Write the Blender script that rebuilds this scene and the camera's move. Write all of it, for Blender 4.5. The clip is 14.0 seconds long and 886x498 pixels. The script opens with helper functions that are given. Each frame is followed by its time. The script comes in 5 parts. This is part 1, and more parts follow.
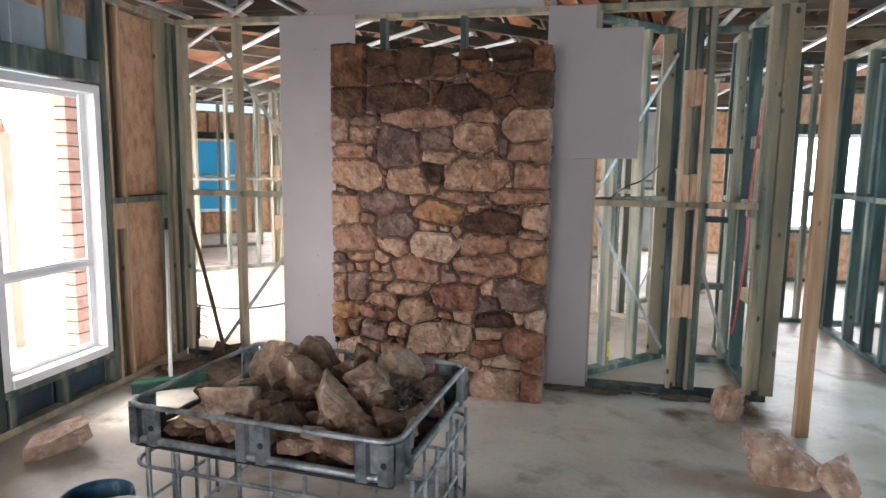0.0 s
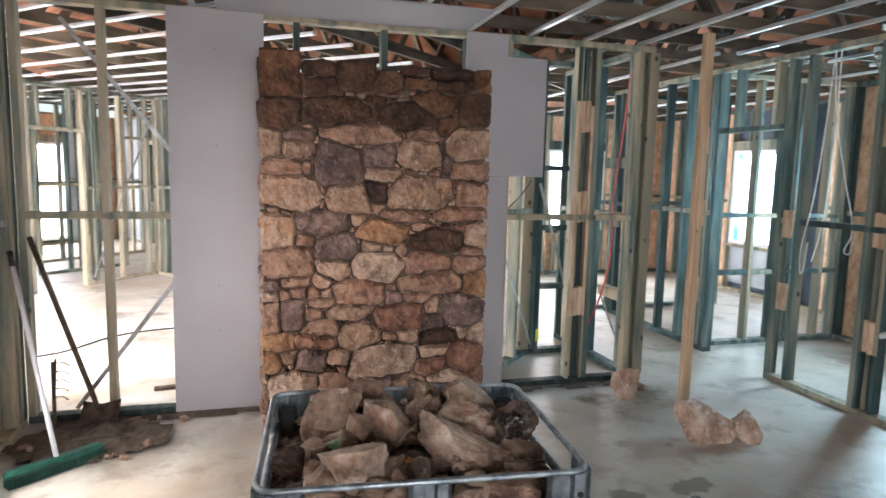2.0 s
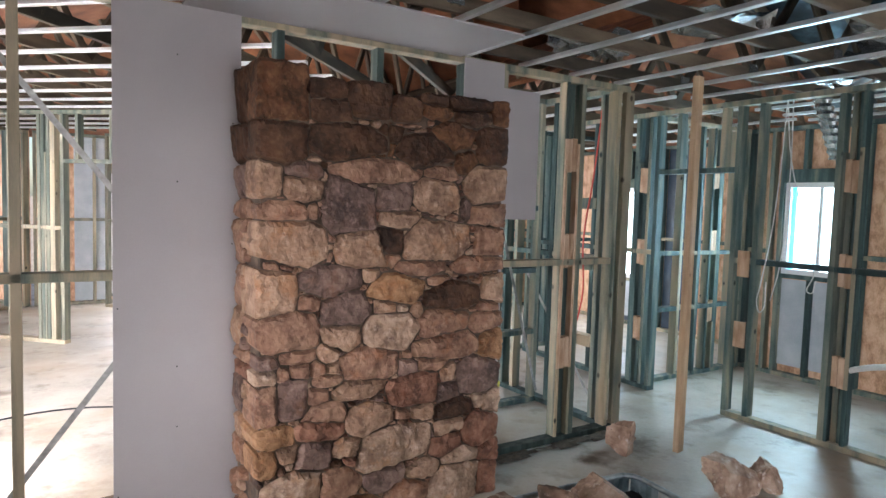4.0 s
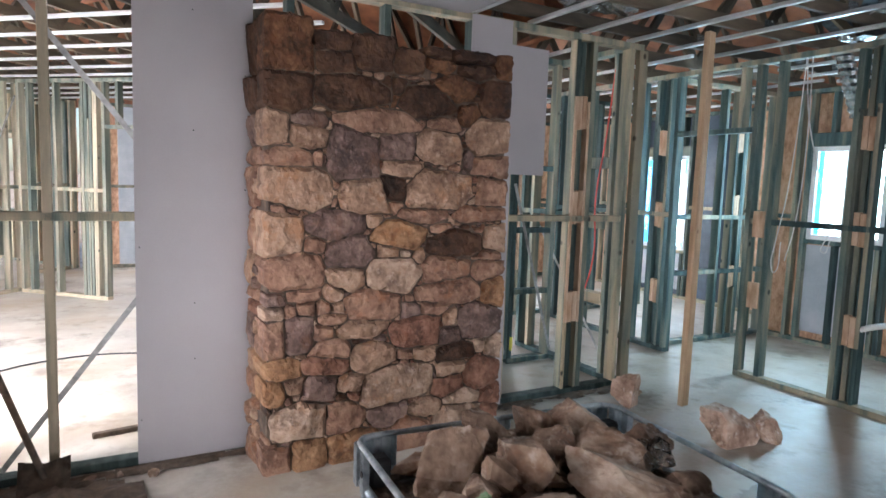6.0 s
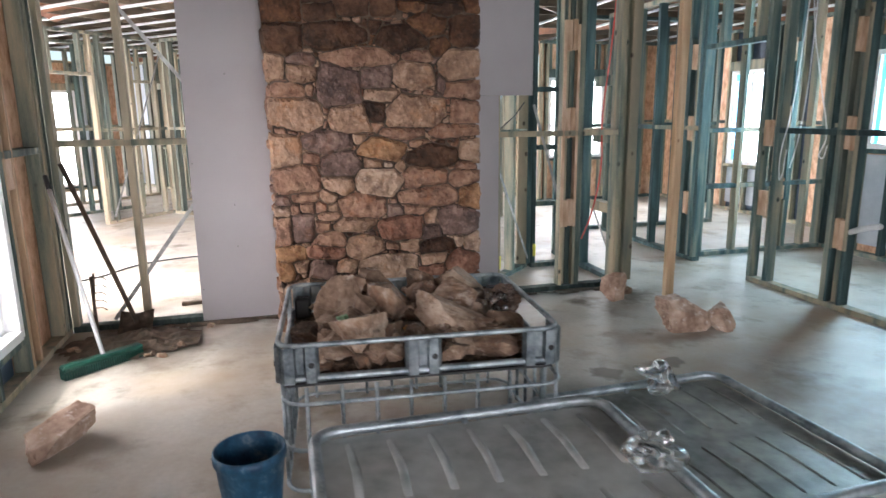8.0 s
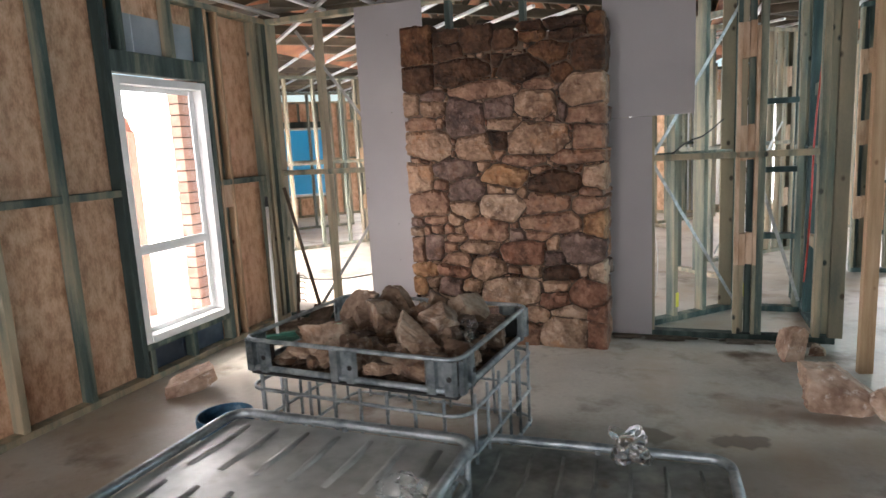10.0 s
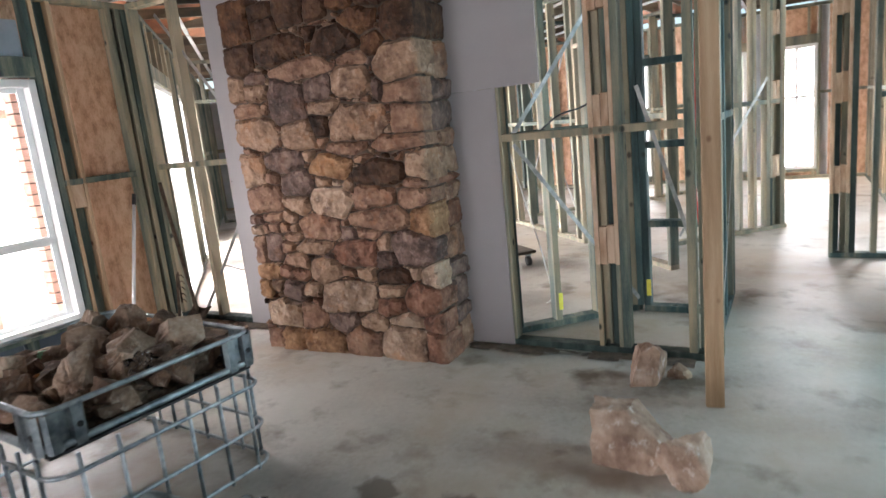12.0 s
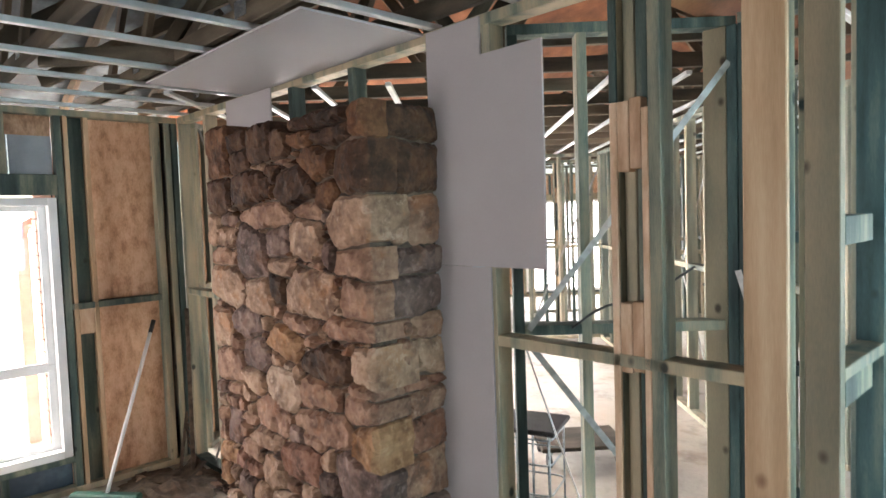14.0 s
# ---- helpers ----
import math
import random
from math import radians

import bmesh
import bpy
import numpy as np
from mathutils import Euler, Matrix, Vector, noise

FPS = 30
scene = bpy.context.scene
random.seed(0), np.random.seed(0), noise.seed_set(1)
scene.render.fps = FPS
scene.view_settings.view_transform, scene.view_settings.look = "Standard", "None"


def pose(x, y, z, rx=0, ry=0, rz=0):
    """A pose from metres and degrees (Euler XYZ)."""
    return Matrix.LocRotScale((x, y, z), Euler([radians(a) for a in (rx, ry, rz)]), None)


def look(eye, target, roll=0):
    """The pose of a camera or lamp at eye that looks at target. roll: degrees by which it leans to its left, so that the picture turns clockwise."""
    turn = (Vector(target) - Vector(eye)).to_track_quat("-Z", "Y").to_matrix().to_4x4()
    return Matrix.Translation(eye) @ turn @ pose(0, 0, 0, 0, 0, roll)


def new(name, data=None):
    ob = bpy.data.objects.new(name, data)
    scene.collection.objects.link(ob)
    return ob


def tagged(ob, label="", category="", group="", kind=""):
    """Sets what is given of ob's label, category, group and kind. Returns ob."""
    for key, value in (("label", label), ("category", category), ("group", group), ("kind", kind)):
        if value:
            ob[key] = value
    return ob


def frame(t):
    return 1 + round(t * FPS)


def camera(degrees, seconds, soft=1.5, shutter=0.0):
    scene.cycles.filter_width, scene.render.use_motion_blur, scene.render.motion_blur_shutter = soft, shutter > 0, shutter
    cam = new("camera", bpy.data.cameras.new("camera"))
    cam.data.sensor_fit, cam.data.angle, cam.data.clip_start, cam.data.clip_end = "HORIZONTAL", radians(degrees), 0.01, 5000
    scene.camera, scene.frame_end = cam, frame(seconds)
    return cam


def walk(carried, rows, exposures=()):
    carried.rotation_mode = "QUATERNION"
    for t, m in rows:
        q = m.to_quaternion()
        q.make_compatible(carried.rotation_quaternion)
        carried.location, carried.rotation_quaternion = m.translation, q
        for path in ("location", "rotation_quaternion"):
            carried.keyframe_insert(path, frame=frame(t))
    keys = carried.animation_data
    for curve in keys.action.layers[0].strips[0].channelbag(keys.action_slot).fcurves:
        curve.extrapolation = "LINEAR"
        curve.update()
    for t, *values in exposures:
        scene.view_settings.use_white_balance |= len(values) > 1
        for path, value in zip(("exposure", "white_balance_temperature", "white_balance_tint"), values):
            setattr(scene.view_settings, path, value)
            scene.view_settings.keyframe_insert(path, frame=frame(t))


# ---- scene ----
from mathutils import geometry

cam = camera(69.8, 14.0, shutter=0.4)
METRES, EYE, TILT, LEAN, TURN = 11.04, 1.6, 0.0, 0.0, 12.2
ROWS = [
    (0.0, 0.0, 0.0, 0.0, 0.11, -7.53, -0.8),
    (0.5, -0.0387, 0.0017, -0.0009, -6.0, -7.8, -1.31),
    (1.0, -0.0786, 0.0053, 0.0017, -12.09, -8.1, -1.81),
    (1.5, -0.1128, 0.0249, 0.0046, -19.12, -6.95, -1.66),
    (2.0, -0.1484, 0.0401, 0.0074, -27.93, -6.9, -1.36),
    (2.5, -0.1748, 0.0646, 0.0047, -33.2, -6.43, -1.0),
    (3.0, -0.1972, 0.0916, 0.0018, -38.92, -6.75, -1.49),
    (3.5, -0.21, 0.1202, 0.0057, -42.15, -7.0, -1.47),
    (4.0, -0.2072, 0.1547, 0.0124, -44.96, -3.86, -1.73),
    (6.5, -0.1979, 0.1056, -0.0054, -39.3, -8.01, -1.25),
    (7.0, -0.1881, 0.072, -0.007, -35.83, -10.94, 0.01),
    (7.5, -0.169, 0.0387, -0.0062, -28.81, -10.59, 1.24),
    (8.0, -0.1567, 0.0044, -0.0071, -27.2, -12.0, 0.69),
    (8.5, -0.1293, -0.0236, -0.0049, -23.04, -11.71, 0.04),
    (9.0, -0.0821, -0.0333, -0.0032, -10.11, -8.93, 0.98),
    (11.5, 0.1369, 0.0162, -0.0135, 14.12, -11.22, 5.37),
    (12.0, 0.1662, 0.0501, -0.0096, 16.1, -11.38, 5.77),
    (12.5, 0.1884, 0.0879, 0.0034, 24.99, -9.01, 4.18),
    (13.0, 0.1975, 0.1236, 0.0159, 29.47, -4.12, 1.94),
    (13.5, 0.2059, 0.1617, 0.0221, 30.38, -3.91, 2.03),
    (14.0, 0.2137, 0.198, 0.0259, 34.06, -3.14, 1.95),
]
walk(cam, [(t, pose(0, 0, EYE, TILT, LEAN, TURN) @ pose(METRES * x, METRES * y, METRES * z, 90 + pitch, roll, yaw)) for t, x, y, z, yaw, pitch, roll in ROWS],
     [(t, e, k, 10) for t, e, k in ((0.0, 0.45, 6480), (1.5, 0.64, 6400), (2.5, 0.28, 6300), (3.5, 0.12, 6350), (4.2, 0.36, 6300), (7.0, 0.38, 6050), (7.5, 0.40, 6150), (8.5, 0.44, 6500), (9.1, 0.22, 6700),
                                    (11.5, 0.34, 6550), (12.5, 0.59, 6400), (13.0, 0.22, 6600), (13.5, 0.62, 6780), (14.0, 0.70, 6780))])

# ---- light ----
world = bpy.data.worlds.new("sky")
scene.world = world
world.use_nodes = True
wn = world.node_tree.nodes
sky = wn.new("ShaderNodeTexSky")
sky.sky_type, sky.sun_disc = "NISHITA", False
sky.sun_elevation, sky.sun_rotation = radians(48), radians(250)
wn["Background"].inputs["Strength"].default_value = 0.15
world.node_tree.links.new(sky.outputs[0], wn["Background"].inputs["Color"])
sun = new("sun", bpy.data.lights.new("sun", "SUN"))
sun.data.energy, sun.data.angle, sun.data.color = 3.5, radians(8), (1.0, 0.95, 0.88)
sun.matrix_world = look((-6, 4, 8), (0, 6, 0))

# ---- materials ----
MATS = {}


def surface(name, stops, scale=6.0, rough=0.7, metal=0.0, stretch=(1, 1, 1), bump=0.2, bump_scale=60.0, per_object=0.0, fine=0.25, rough_spread=0.12):
    """A procedural surface: two scales of noise through a colour ramp, with fine relief."""
    m = bpy.data.materials.new(name)
    m.use_nodes = True
    n, l = m.node_tree.nodes, m.node_tree.links
    b = n["Principled BSDF"]
    tc = n.new("ShaderNodeTexCoord")
    mp = n.new("ShaderNodeMapping")
    mp.inputs["Scale"].default_value = stretch
    info = n.new("ShaderNodeObjectInfo")
    shift = n.new("ShaderNodeVectorMath")
    shift.operation = "MULTIPLY_ADD"
    shift.inputs[1].default_value = (37.0, 23.0, 51.0)
    l.new(info.outputs["Random"], shift.inputs[0])
    l.new(tc.outputs["Object"], shift.inputs[2])
    l.new(shift.outputs[0], mp.inputs["Vector"])
    big = n.new("ShaderNodeTexNoise")
    big.inputs["Scale"].default_value, big.inputs["Detail"].default_value = scale, 5
    small = n.new("ShaderNodeTexNoise")
    small.inputs["Scale"].default_value, small.inputs["Detail"].default_value = bump_scale, 6
    for t in (big, small):
        l.new(mp.outputs[0], t.inputs["Vector"])
    mix = n.new("ShaderNodeMath")
    mix.operation = "MULTIPLY_ADD"
    mix.inputs[1].default_value = fine
    l.new(small.outputs[0], mix.inputs[0])
    l.new(big.outputs[0], mix.inputs[2])
    rnd = n.new("ShaderNodeMath")
    rnd.operation = "MULTIPLY_ADD"
    rnd.inputs[1].default_value = per_object
    l.new(info.outputs["Random"], rnd.inputs[0])
    l.new(mix.outputs[0], rnd.inputs[2])
    sub = n.new("ShaderNodeMath")
    sub.operation = "SUBTRACT"
    sub.inputs[1].default_value = fine / 2 + per_object / 2
    l.new(rnd.outputs[0], sub.inputs[0])
    ramp = n.new("ShaderNodeValToRGB")
    e = ramp.color_ramp.elements
    while len(e) < len(stops):
        e.new(0.5)
    for k, (p, c) in enumerate(stops):
        e[k].position, e[k].color = p, (*c, 1)
    l.new(sub.outputs[0], ramp.inputs[0])
    l.new(ramp.outputs[0], b.inputs["Base Color"])
    rr = n.new("ShaderNodeMath")
    rr.operation = "MULTIPLY_ADD"
    rr.inputs[1].default_value, rr.inputs[2].default_value = rough_spread, rough - rough_spread / 2
    l.new(small.outputs[0], rr.inputs[0])
    l.new(rr.outputs[0], b.inputs["Roughness"])
    b.inputs["Metallic"].default_value = metal
    bp = n.new("ShaderNodeBump")
    bp.inputs["Strength"].default_value, bp.inputs["Distance"].default_value = bump, 0.01
    l.new(mix.outputs[0], bp.inputs["Height"])
    l.new(bp.outputs[0], b.inputs["Normal"])
    MATS[name] = m
    return m


GREEN = surface("green_treated_pine", [(0.22, (0.016, 0.032, 0.030)), (0.40, (0.055, 0.085, 0.074)), (0.58, (0.19, 0.195, 0.145)), (0.80, (0.37, 0.30, 0.20))], scale=2.0, stretch=(6, 6, 0.6), bump=0.15, per_object=0.5, rough=0.75)
TEAL = surface("teal_treated_pine", [(0.22, (0.015, 0.036, 0.038)), (0.42, (0.050, 0.098, 0.098)), (0.60, (0.165, 0.19, 0.155)), (0.82, (0.35, 0.295, 0.205))], scale=2.0, stretch=(6, 6, 0.6), bump=0.15, per_object=0.5, rough=0.75)
PALE = surface("weathered_pale_pine", [(0.22, (0.06, 0.08, 0.068)), (0.45, (0.165, 0.165, 0.125)), (0.75, (0.36, 0.30, 0.21))], scale=2.0, stretch=(6, 6, 0.6), bump=0.15, per_object=0.45, rough=0.75)
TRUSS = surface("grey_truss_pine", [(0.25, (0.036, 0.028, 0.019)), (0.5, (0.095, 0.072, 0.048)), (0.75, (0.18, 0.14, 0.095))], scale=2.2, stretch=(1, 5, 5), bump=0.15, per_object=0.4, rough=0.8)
PINE = surface("raw_pine", [(0.3, (0.27, 0.165, 0.085)), (0.55, (0.42, 0.28, 0.165)), (0.75, (0.52, 0.38, 0.245))], scale=2.5, stretch=(9, 9, 0.6), bump=0.15, per_object=0.15, rough=0.7)


def knots(m, colour, scale, size):
    """Small dark knots over a timber."""
    n, l = m.node_tree.nodes, m.node_tree.links
    b = n["Principled BSDF"]
    old = b.inputs["Base Color"].links[0].from_socket
    vo, rp, mx, mp, tc = (n.new(k) for k in ("ShaderNodeTexVoronoi", "ShaderNodeValToRGB", "ShaderNodeMix", "ShaderNodeMapping", "ShaderNodeTexCoord"))
    info, add = n.new("ShaderNodeObjectInfo"), n.new("ShaderNodeVectorMath")
    add.operation = "MULTIPLY_ADD"
    add.inputs[1].default_value = (13.0, 29.0, 17.0)
    l.new(info.outputs["Random"], add.inputs[0])
    l.new(tc.outputs["Object"], add.inputs[2])
    l.new(add.outputs[0], mp.inputs["Vector"])
    mp.inputs["Scale"].default_value = (1.0, 1.0, 0.7)
    vo.inputs["Scale"].default_value = scale
    l.new(mp.outputs[0], vo.inputs["Vector"])
    l.new(vo.outputs["Distance"], rp.inputs[0])
    e = rp.color_ramp.elements
    e[0].position, e[0].color, e[1].position, e[1].color = size * 0.5, (1, 1, 1, 1), size, (0, 0, 0, 1)
    mx.data_type = "RGBA"
    l.new(rp.outputs[0], mx.inputs["Factor"])
    l.new(old, mx.inputs["A"])
    mx.inputs["B"].default_value = (*colour, 1)
    l.new(mx.outputs["Result"], b.inputs["Base Color"])


KNOTTY = surface("knotty_green_brown_pine", [(0.25, (0.085, 0.10, 0.080)), (0.5, (0.20, 0.175, 0.12)), (0.75, (0.31, 0.25, 0.165))], scale=1.6, stretch=(4, 4, 0.7), bump=0.15, rough=0.75)
knots(KNOTTY, (0.05, 0.035, 0.022), 7.5, 0.15)
knots(PINE, (0.15, 0.065, 0.03), 7.0, 0.13)
knots(GREEN, (0.03, 0.035, 0.028), 6.0, 0.12)
knots(TEAL, (0.02, 0.035, 0.035), 6.0, 0.12)
knots(PALE, (0.09, 0.08, 0.06), 6.0, 0.11)
LVL = surface("orange_ply", [(0.3, (0.34, 0.205, 0.12)), (0.5, (0.47, 0.315, 0.205)), (0.7, (0.58, 0.42, 0.30))], scale=8, stretch=(3, 3, 0.7), bump=0.15, per_object=0.2)
OSB = surface("strand_board", [(0.3, (0.40, 0.215, 0.125)), (0.5, (0.62, 0.375, 0.235)), (0.7, (0.74, 0.50, 0.34))], scale=9, stretch=(2, 2, 1), bump=0.3, bump_scale=45, per_object=0.1, fine=0.5)
FOIL = surface("blue_wrap", [(0.3, (0.02, 0.035, 0.06)), (0.6, (0.05, 0.075, 0.11)), (0.8, (0.10, 0.14, 0.19))], scale=3, rough=0.45, bump=0.4, bump_scale=12)
CEMENT = surface("grey_cement_sheet", [(0.3, (0.36, 0.40, 0.45)), (0.7, (0.50, 0.53, 0.57))], scale=4, rough=0.85)
BOARD = surface("plasterboard_grey", [(0.3, (0.335, 0.312, 0.318)), (0.55, (0.37, 0.347, 0.352)), (0.8, (0.40, 0.378, 0.382))], scale=1.1, rough=0.9, bump=0.05, bump_scale=150)
BOARD_EDGE = surface("plasterboard_core", [(0.3, (0.55, 0.52, 0.48)), (0.7, (0.68, 0.65, 0.6))], scale=30, rough=0.95)
CONCRETE = surface("concrete_slab", [(0.25, (0.245, 0.215, 0.18)), (0.42, (0.385, 0.35, 0.305)), (0.6, (0.485, 0.45, 0.40)), (0.8, (0.55, 0.515, 0.465))], scale=1.3, rough=0.5, bump=0.06, bump_scale=40, fine=0.3, rough_spread=0.3)


def stain(m, colour, scale, lo, hi, offset):
    """Soft-edged stains with their own outline over a material's colour."""
    n, l = m.node_tree.nodes, m.node_tree.links
    b = n["Principled BSDF"]
    old = b.inputs["Base Color"].links[0].from_socket
    tc, mp, no, rp, mx = (n.new(k) for k in ("ShaderNodeTexCoord", "ShaderNodeMapping", "ShaderNodeTexNoise", "ShaderNodeValToRGB", "ShaderNodeMix"))
    mp.inputs["Location"].default_value = offset
    no.inputs["Scale"].default_value, no.inputs["Detail"].default_value, no.inputs["Roughness"].default_value = scale, 6, 0.62
    l.new(tc.outputs["Object"], mp.inputs["Vector"])
    l.new(mp.outputs[0], no.inputs["Vector"])
    l.new(no.outputs[0], rp.inputs[0])
    rp.color_ramp.elements[0].position, rp.color_ramp.elements[1].position = lo, hi
    mx.data_type = "RGBA"
    l.new(rp.outputs[0], mx.inputs["Factor"])
    l.new(old, mx.inputs["A"])
    mx.inputs["B"].default_value = (*colour, 1)
    l.new(mx.outputs["Result"], b.inputs["Base Color"])


stain(CONCRETE, (0.15, 0.12, 0.088), 1.7, 0.555, 0.68, (3.1, 1.4, 0))
stain(CONCRETE, (0.22, 0.18, 0.14), 3.6, 0.56, 0.76, (7.7, 2.2, 0))
stain(CONCRETE, (0.36, 0.275, 0.19), 0.9, 0.47, 0.72, (2.3, 5.2, 0))
WHITE = surface("white_window_paint", [(0.3, (0.72, 0.72, 0.72)), (0.7, (0.82, 0.82, 0.82))], scale=5, rough=0.4, bump=0.03)
STEEL = surface("galvanised_steel", [(0.3, (0.17, 0.205, 0.225)), (0.5, (0.34, 0.385, 0.41)), (0.75, (0.54, 0.59, 0.61))], scale=12, rough=0.45, metal=0.75, bump=0.1, bump_scale=50, per_object=0.15, fine=0.4)
BATTEN = surface("batten_steel", [(0.3, (0.55, 0.58, 0.60)), (0.7, (0.75, 0.77, 0.78))], scale=6, rough=0.35, metal=0.7, bump=0.03)
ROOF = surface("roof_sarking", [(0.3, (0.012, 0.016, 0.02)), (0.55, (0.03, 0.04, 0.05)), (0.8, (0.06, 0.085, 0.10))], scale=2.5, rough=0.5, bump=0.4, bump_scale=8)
TILE = surface("terracotta_underside", [(0.3, (0.11, 0.040, 0.017)), (0.55, (0.23, 0.085, 0.036)), (0.8, (0.34, 0.145, 0.065))], scale=4, rough=0.85)
GROUND = surface("pale_earth", [(0.3, (0.38, 0.29, 0.22)), (0.6, (0.52, 0.42, 0.33)), (0.8, (0.60, 0.50, 0.41))], scale=1.2, rough=0.95, bump=0.5, bump_scale=20)


def patina(m, colour, scale, lo, hi, most, seed):
    """Weathered patches of another colour, different on every stone."""
    n, l = m.node_tree.nodes, m.node_tree.links
    b = n["Principled BSDF"]
    old = b.inputs["Base Color"].links[0].from_socket
    tc, info, add, no, rp, mx = (n.new(k) for k in ("ShaderNodeTexCoord", "ShaderNodeObjectInfo", "ShaderNodeVectorMath", "ShaderNodeTexNoise", "ShaderNodeMapRange", "ShaderNodeMix"))
    add.operation = "MULTIPLY_ADD"
    add.inputs[1].default_value = (41.0 + seed, 67.0 - seed, 29.0 + 3 * seed)
    l.new(info.outputs["Random"], add.inputs[0])
    l.new(tc.outputs["Object"], add.inputs[2])
    no.inputs["Scale"].default_value, no.inputs["Detail"].default_value, no.inputs["Roughness"].default_value = scale, 8, 0.68
    l.new(add.outputs[0], no.inputs["Vector"])
    rp.inputs["From Min"].default_value, rp.inputs["From Max"].default_value, rp.inputs["To Max"].default_value = lo, hi, most
    l.new(no.outputs[0], rp.inputs["Value"])
    mx.data_type = "RGBA"
    l.new(rp.outputs[0], mx.inputs["Factor"])
    l.new(old, mx.inputs["A"])
    mx.inputs["B"].default_value = (*colour, 1)
    l.new(mx.outputs["Result"], b.inputs["Base Color"])
    return m


def stone_tone(name, lo, mid, hi):
    m = surface(name, [(0.27, lo), (0.5, mid), (0.75, hi)], scale=8, rough=0.92, bump=1.0, bump_scale=40, per_object=0.13, fine=0.5)
    patina(m, (mid[0] * 1.1, mid[1] * 0.85, mid[2] * 0.6), 6.0, 0.54, 0.66, 0.7, 1)
    patina(m, (lo[0] * 0.75, lo[1] * 0.75, lo[2] * 0.8), 8.0, 0.53, 0.64, 0.75, 5)
    return patina(m, (hi[0] * 1.15, hi[1] * 1.2, hi[2] * 1.3), 22.0, 0.54, 0.70, 0.75, 9)


TONES = {
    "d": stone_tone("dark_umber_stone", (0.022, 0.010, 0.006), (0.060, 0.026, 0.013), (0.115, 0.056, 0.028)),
    "b": stone_tone("brown_stone", (0.117, 0.058, 0.037), (0.235, 0.127, 0.082), (0.356, 0.212, 0.140)),
    "r": stone_tone("russet_stone", (0.090, 0.036, 0.022), (0.190, 0.085, 0.052), (0.30, 0.155, 0.100)),
    "t": stone_tone("tan_stone", (0.155, 0.088, 0.055), (0.30, 0.182, 0.118), (0.43, 0.285, 0.195)),
    "g": stone_tone("purple_grey_stone", (0.066, 0.040, 0.033), (0.145, 0.088, 0.070), (0.25, 0.162, 0.128)),
    "o": stone_tone("ochre_stone", (0.134, 0.063, 0.028), (0.278, 0.146, 0.072), (0.402, 0.231, 0.123)),
    "p": stone_tone("pale_stone", (0.19, 0.118, 0.080), (0.35, 0.232, 0.160), (0.49, 0.355, 0.262)),
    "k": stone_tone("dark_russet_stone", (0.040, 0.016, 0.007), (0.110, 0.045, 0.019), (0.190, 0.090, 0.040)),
}
MORTAR = surface("mortar", [(0.35, (0.030, 0.020, 0.014)), (0.65, (0.15, 0.105, 0.075))], scale=9, rough=0.95, bump=0.6)
ROCK = surface("loose_rock", [(0.24, (0.068, 0.042, 0.028)), (0.45, (0.19, 0.120, 0.080)), (0.62, (0.33, 0.225, 0.158)), (0.84, (0.52, 0.41, 0.32))], scale=7, rough=0.9, bump=0.9, bump_scale=40, per_object=0.36, fine=0.4)

RUBBLE = surface("brown_rubble", [(0.3, (0.030, 0.019, 0.013)), (0.5, (0.085, 0.054, 0.036)), (0.75, (0.21, 0.145, 0.10))], scale=26, rough=0.97, bump=1.0, bump_scale=70, fine=0.5)
PALE_ROCK = surface("pink_rock", [(0.22, (0.20, 0.12, 0.085)), (0.48, (0.42, 0.29, 0.215)), (0.68, (0.58, 0.45, 0.36)), (0.88, (0.70, 0.61, 0.54))], scale=7, rough=0.9, bump=0.9, bump_scale=30, per_object=0.15, fine=0.4)
patina(ROCK, (0.105, 0.055, 0.035), 6.0, 0.52, 0.62, 0.7, 2)
patina(ROCK, (0.22, 0.105, 0.05), 5.0, 0.55, 0.66, 0.6, 7)
patina(ROCK, (0.50, 0.41, 0.34), 16.0, 0.55, 0.68, 0.7, 4)
patina(PALE_ROCK, (0.36, 0.235, 0.16), 7.0, 0.53, 0.63, 0.6, 3)
patina(PALE_ROCK, (0.74, 0.66, 0.60), 14.0, 0.56, 0.66, 0.6, 6)
BLACK = surface("black_plastic", [(0.3, (0.012, 0.012, 0.013)), (0.7, (0.03, 0.03, 0.032))], scale=9, rough=0.5)
BLUE = surface("blue_plastic_dusty", [(0.3, (0.012, 0.055, 0.11)), (0.55, (0.025, 0.11, 0.20)), (0.8, (0.25, 0.32, 0.36))], scale=14, rough=0.5, fine=0.5)
GREEN_PLASTIC = surface("green_broom_plastic", [(0.3, (0.004, 0.045, 0.032)), (0.7, (0.010, 0.085, 0.060))], scale=20, rough=0.5)
LIME = surface("lime_plastic", [(0.3, (0.20, 0.42, 0.20)), (0.7, (0.45, 0.65, 0.42))], scale=20, rough=0.4)
AMBER = surface("orange_plastic", [(0.3, (0.45, 0.16, 0.02)), (0.7, (0.62, 0.30, 0.06))], scale=20, rough=0.4)
RAG = surface("blue_rag", [(0.3, (0.03, 0.05, 0.09)), (0.7, (0.09, 0.13, 0.19))], scale=20, rough=0.9)
DIRT = surface("dark_dirt", [(0.3, (0.05, 0.035, 0.025)), (0.7, (0.14, 0.10, 0.07))], scale=20, rough=0.98, bump=0.8)
# brick and oxide red paled: the outdoor overexposure is put into their colour
BRICK = surface("overexposed_red_brick", [(0.3, (0.48, 0.27, 0.21)), (0.7, (0.64, 0.42, 0.34))], scale=12, rough=0.9, bump=0.4, per_object=0.25)
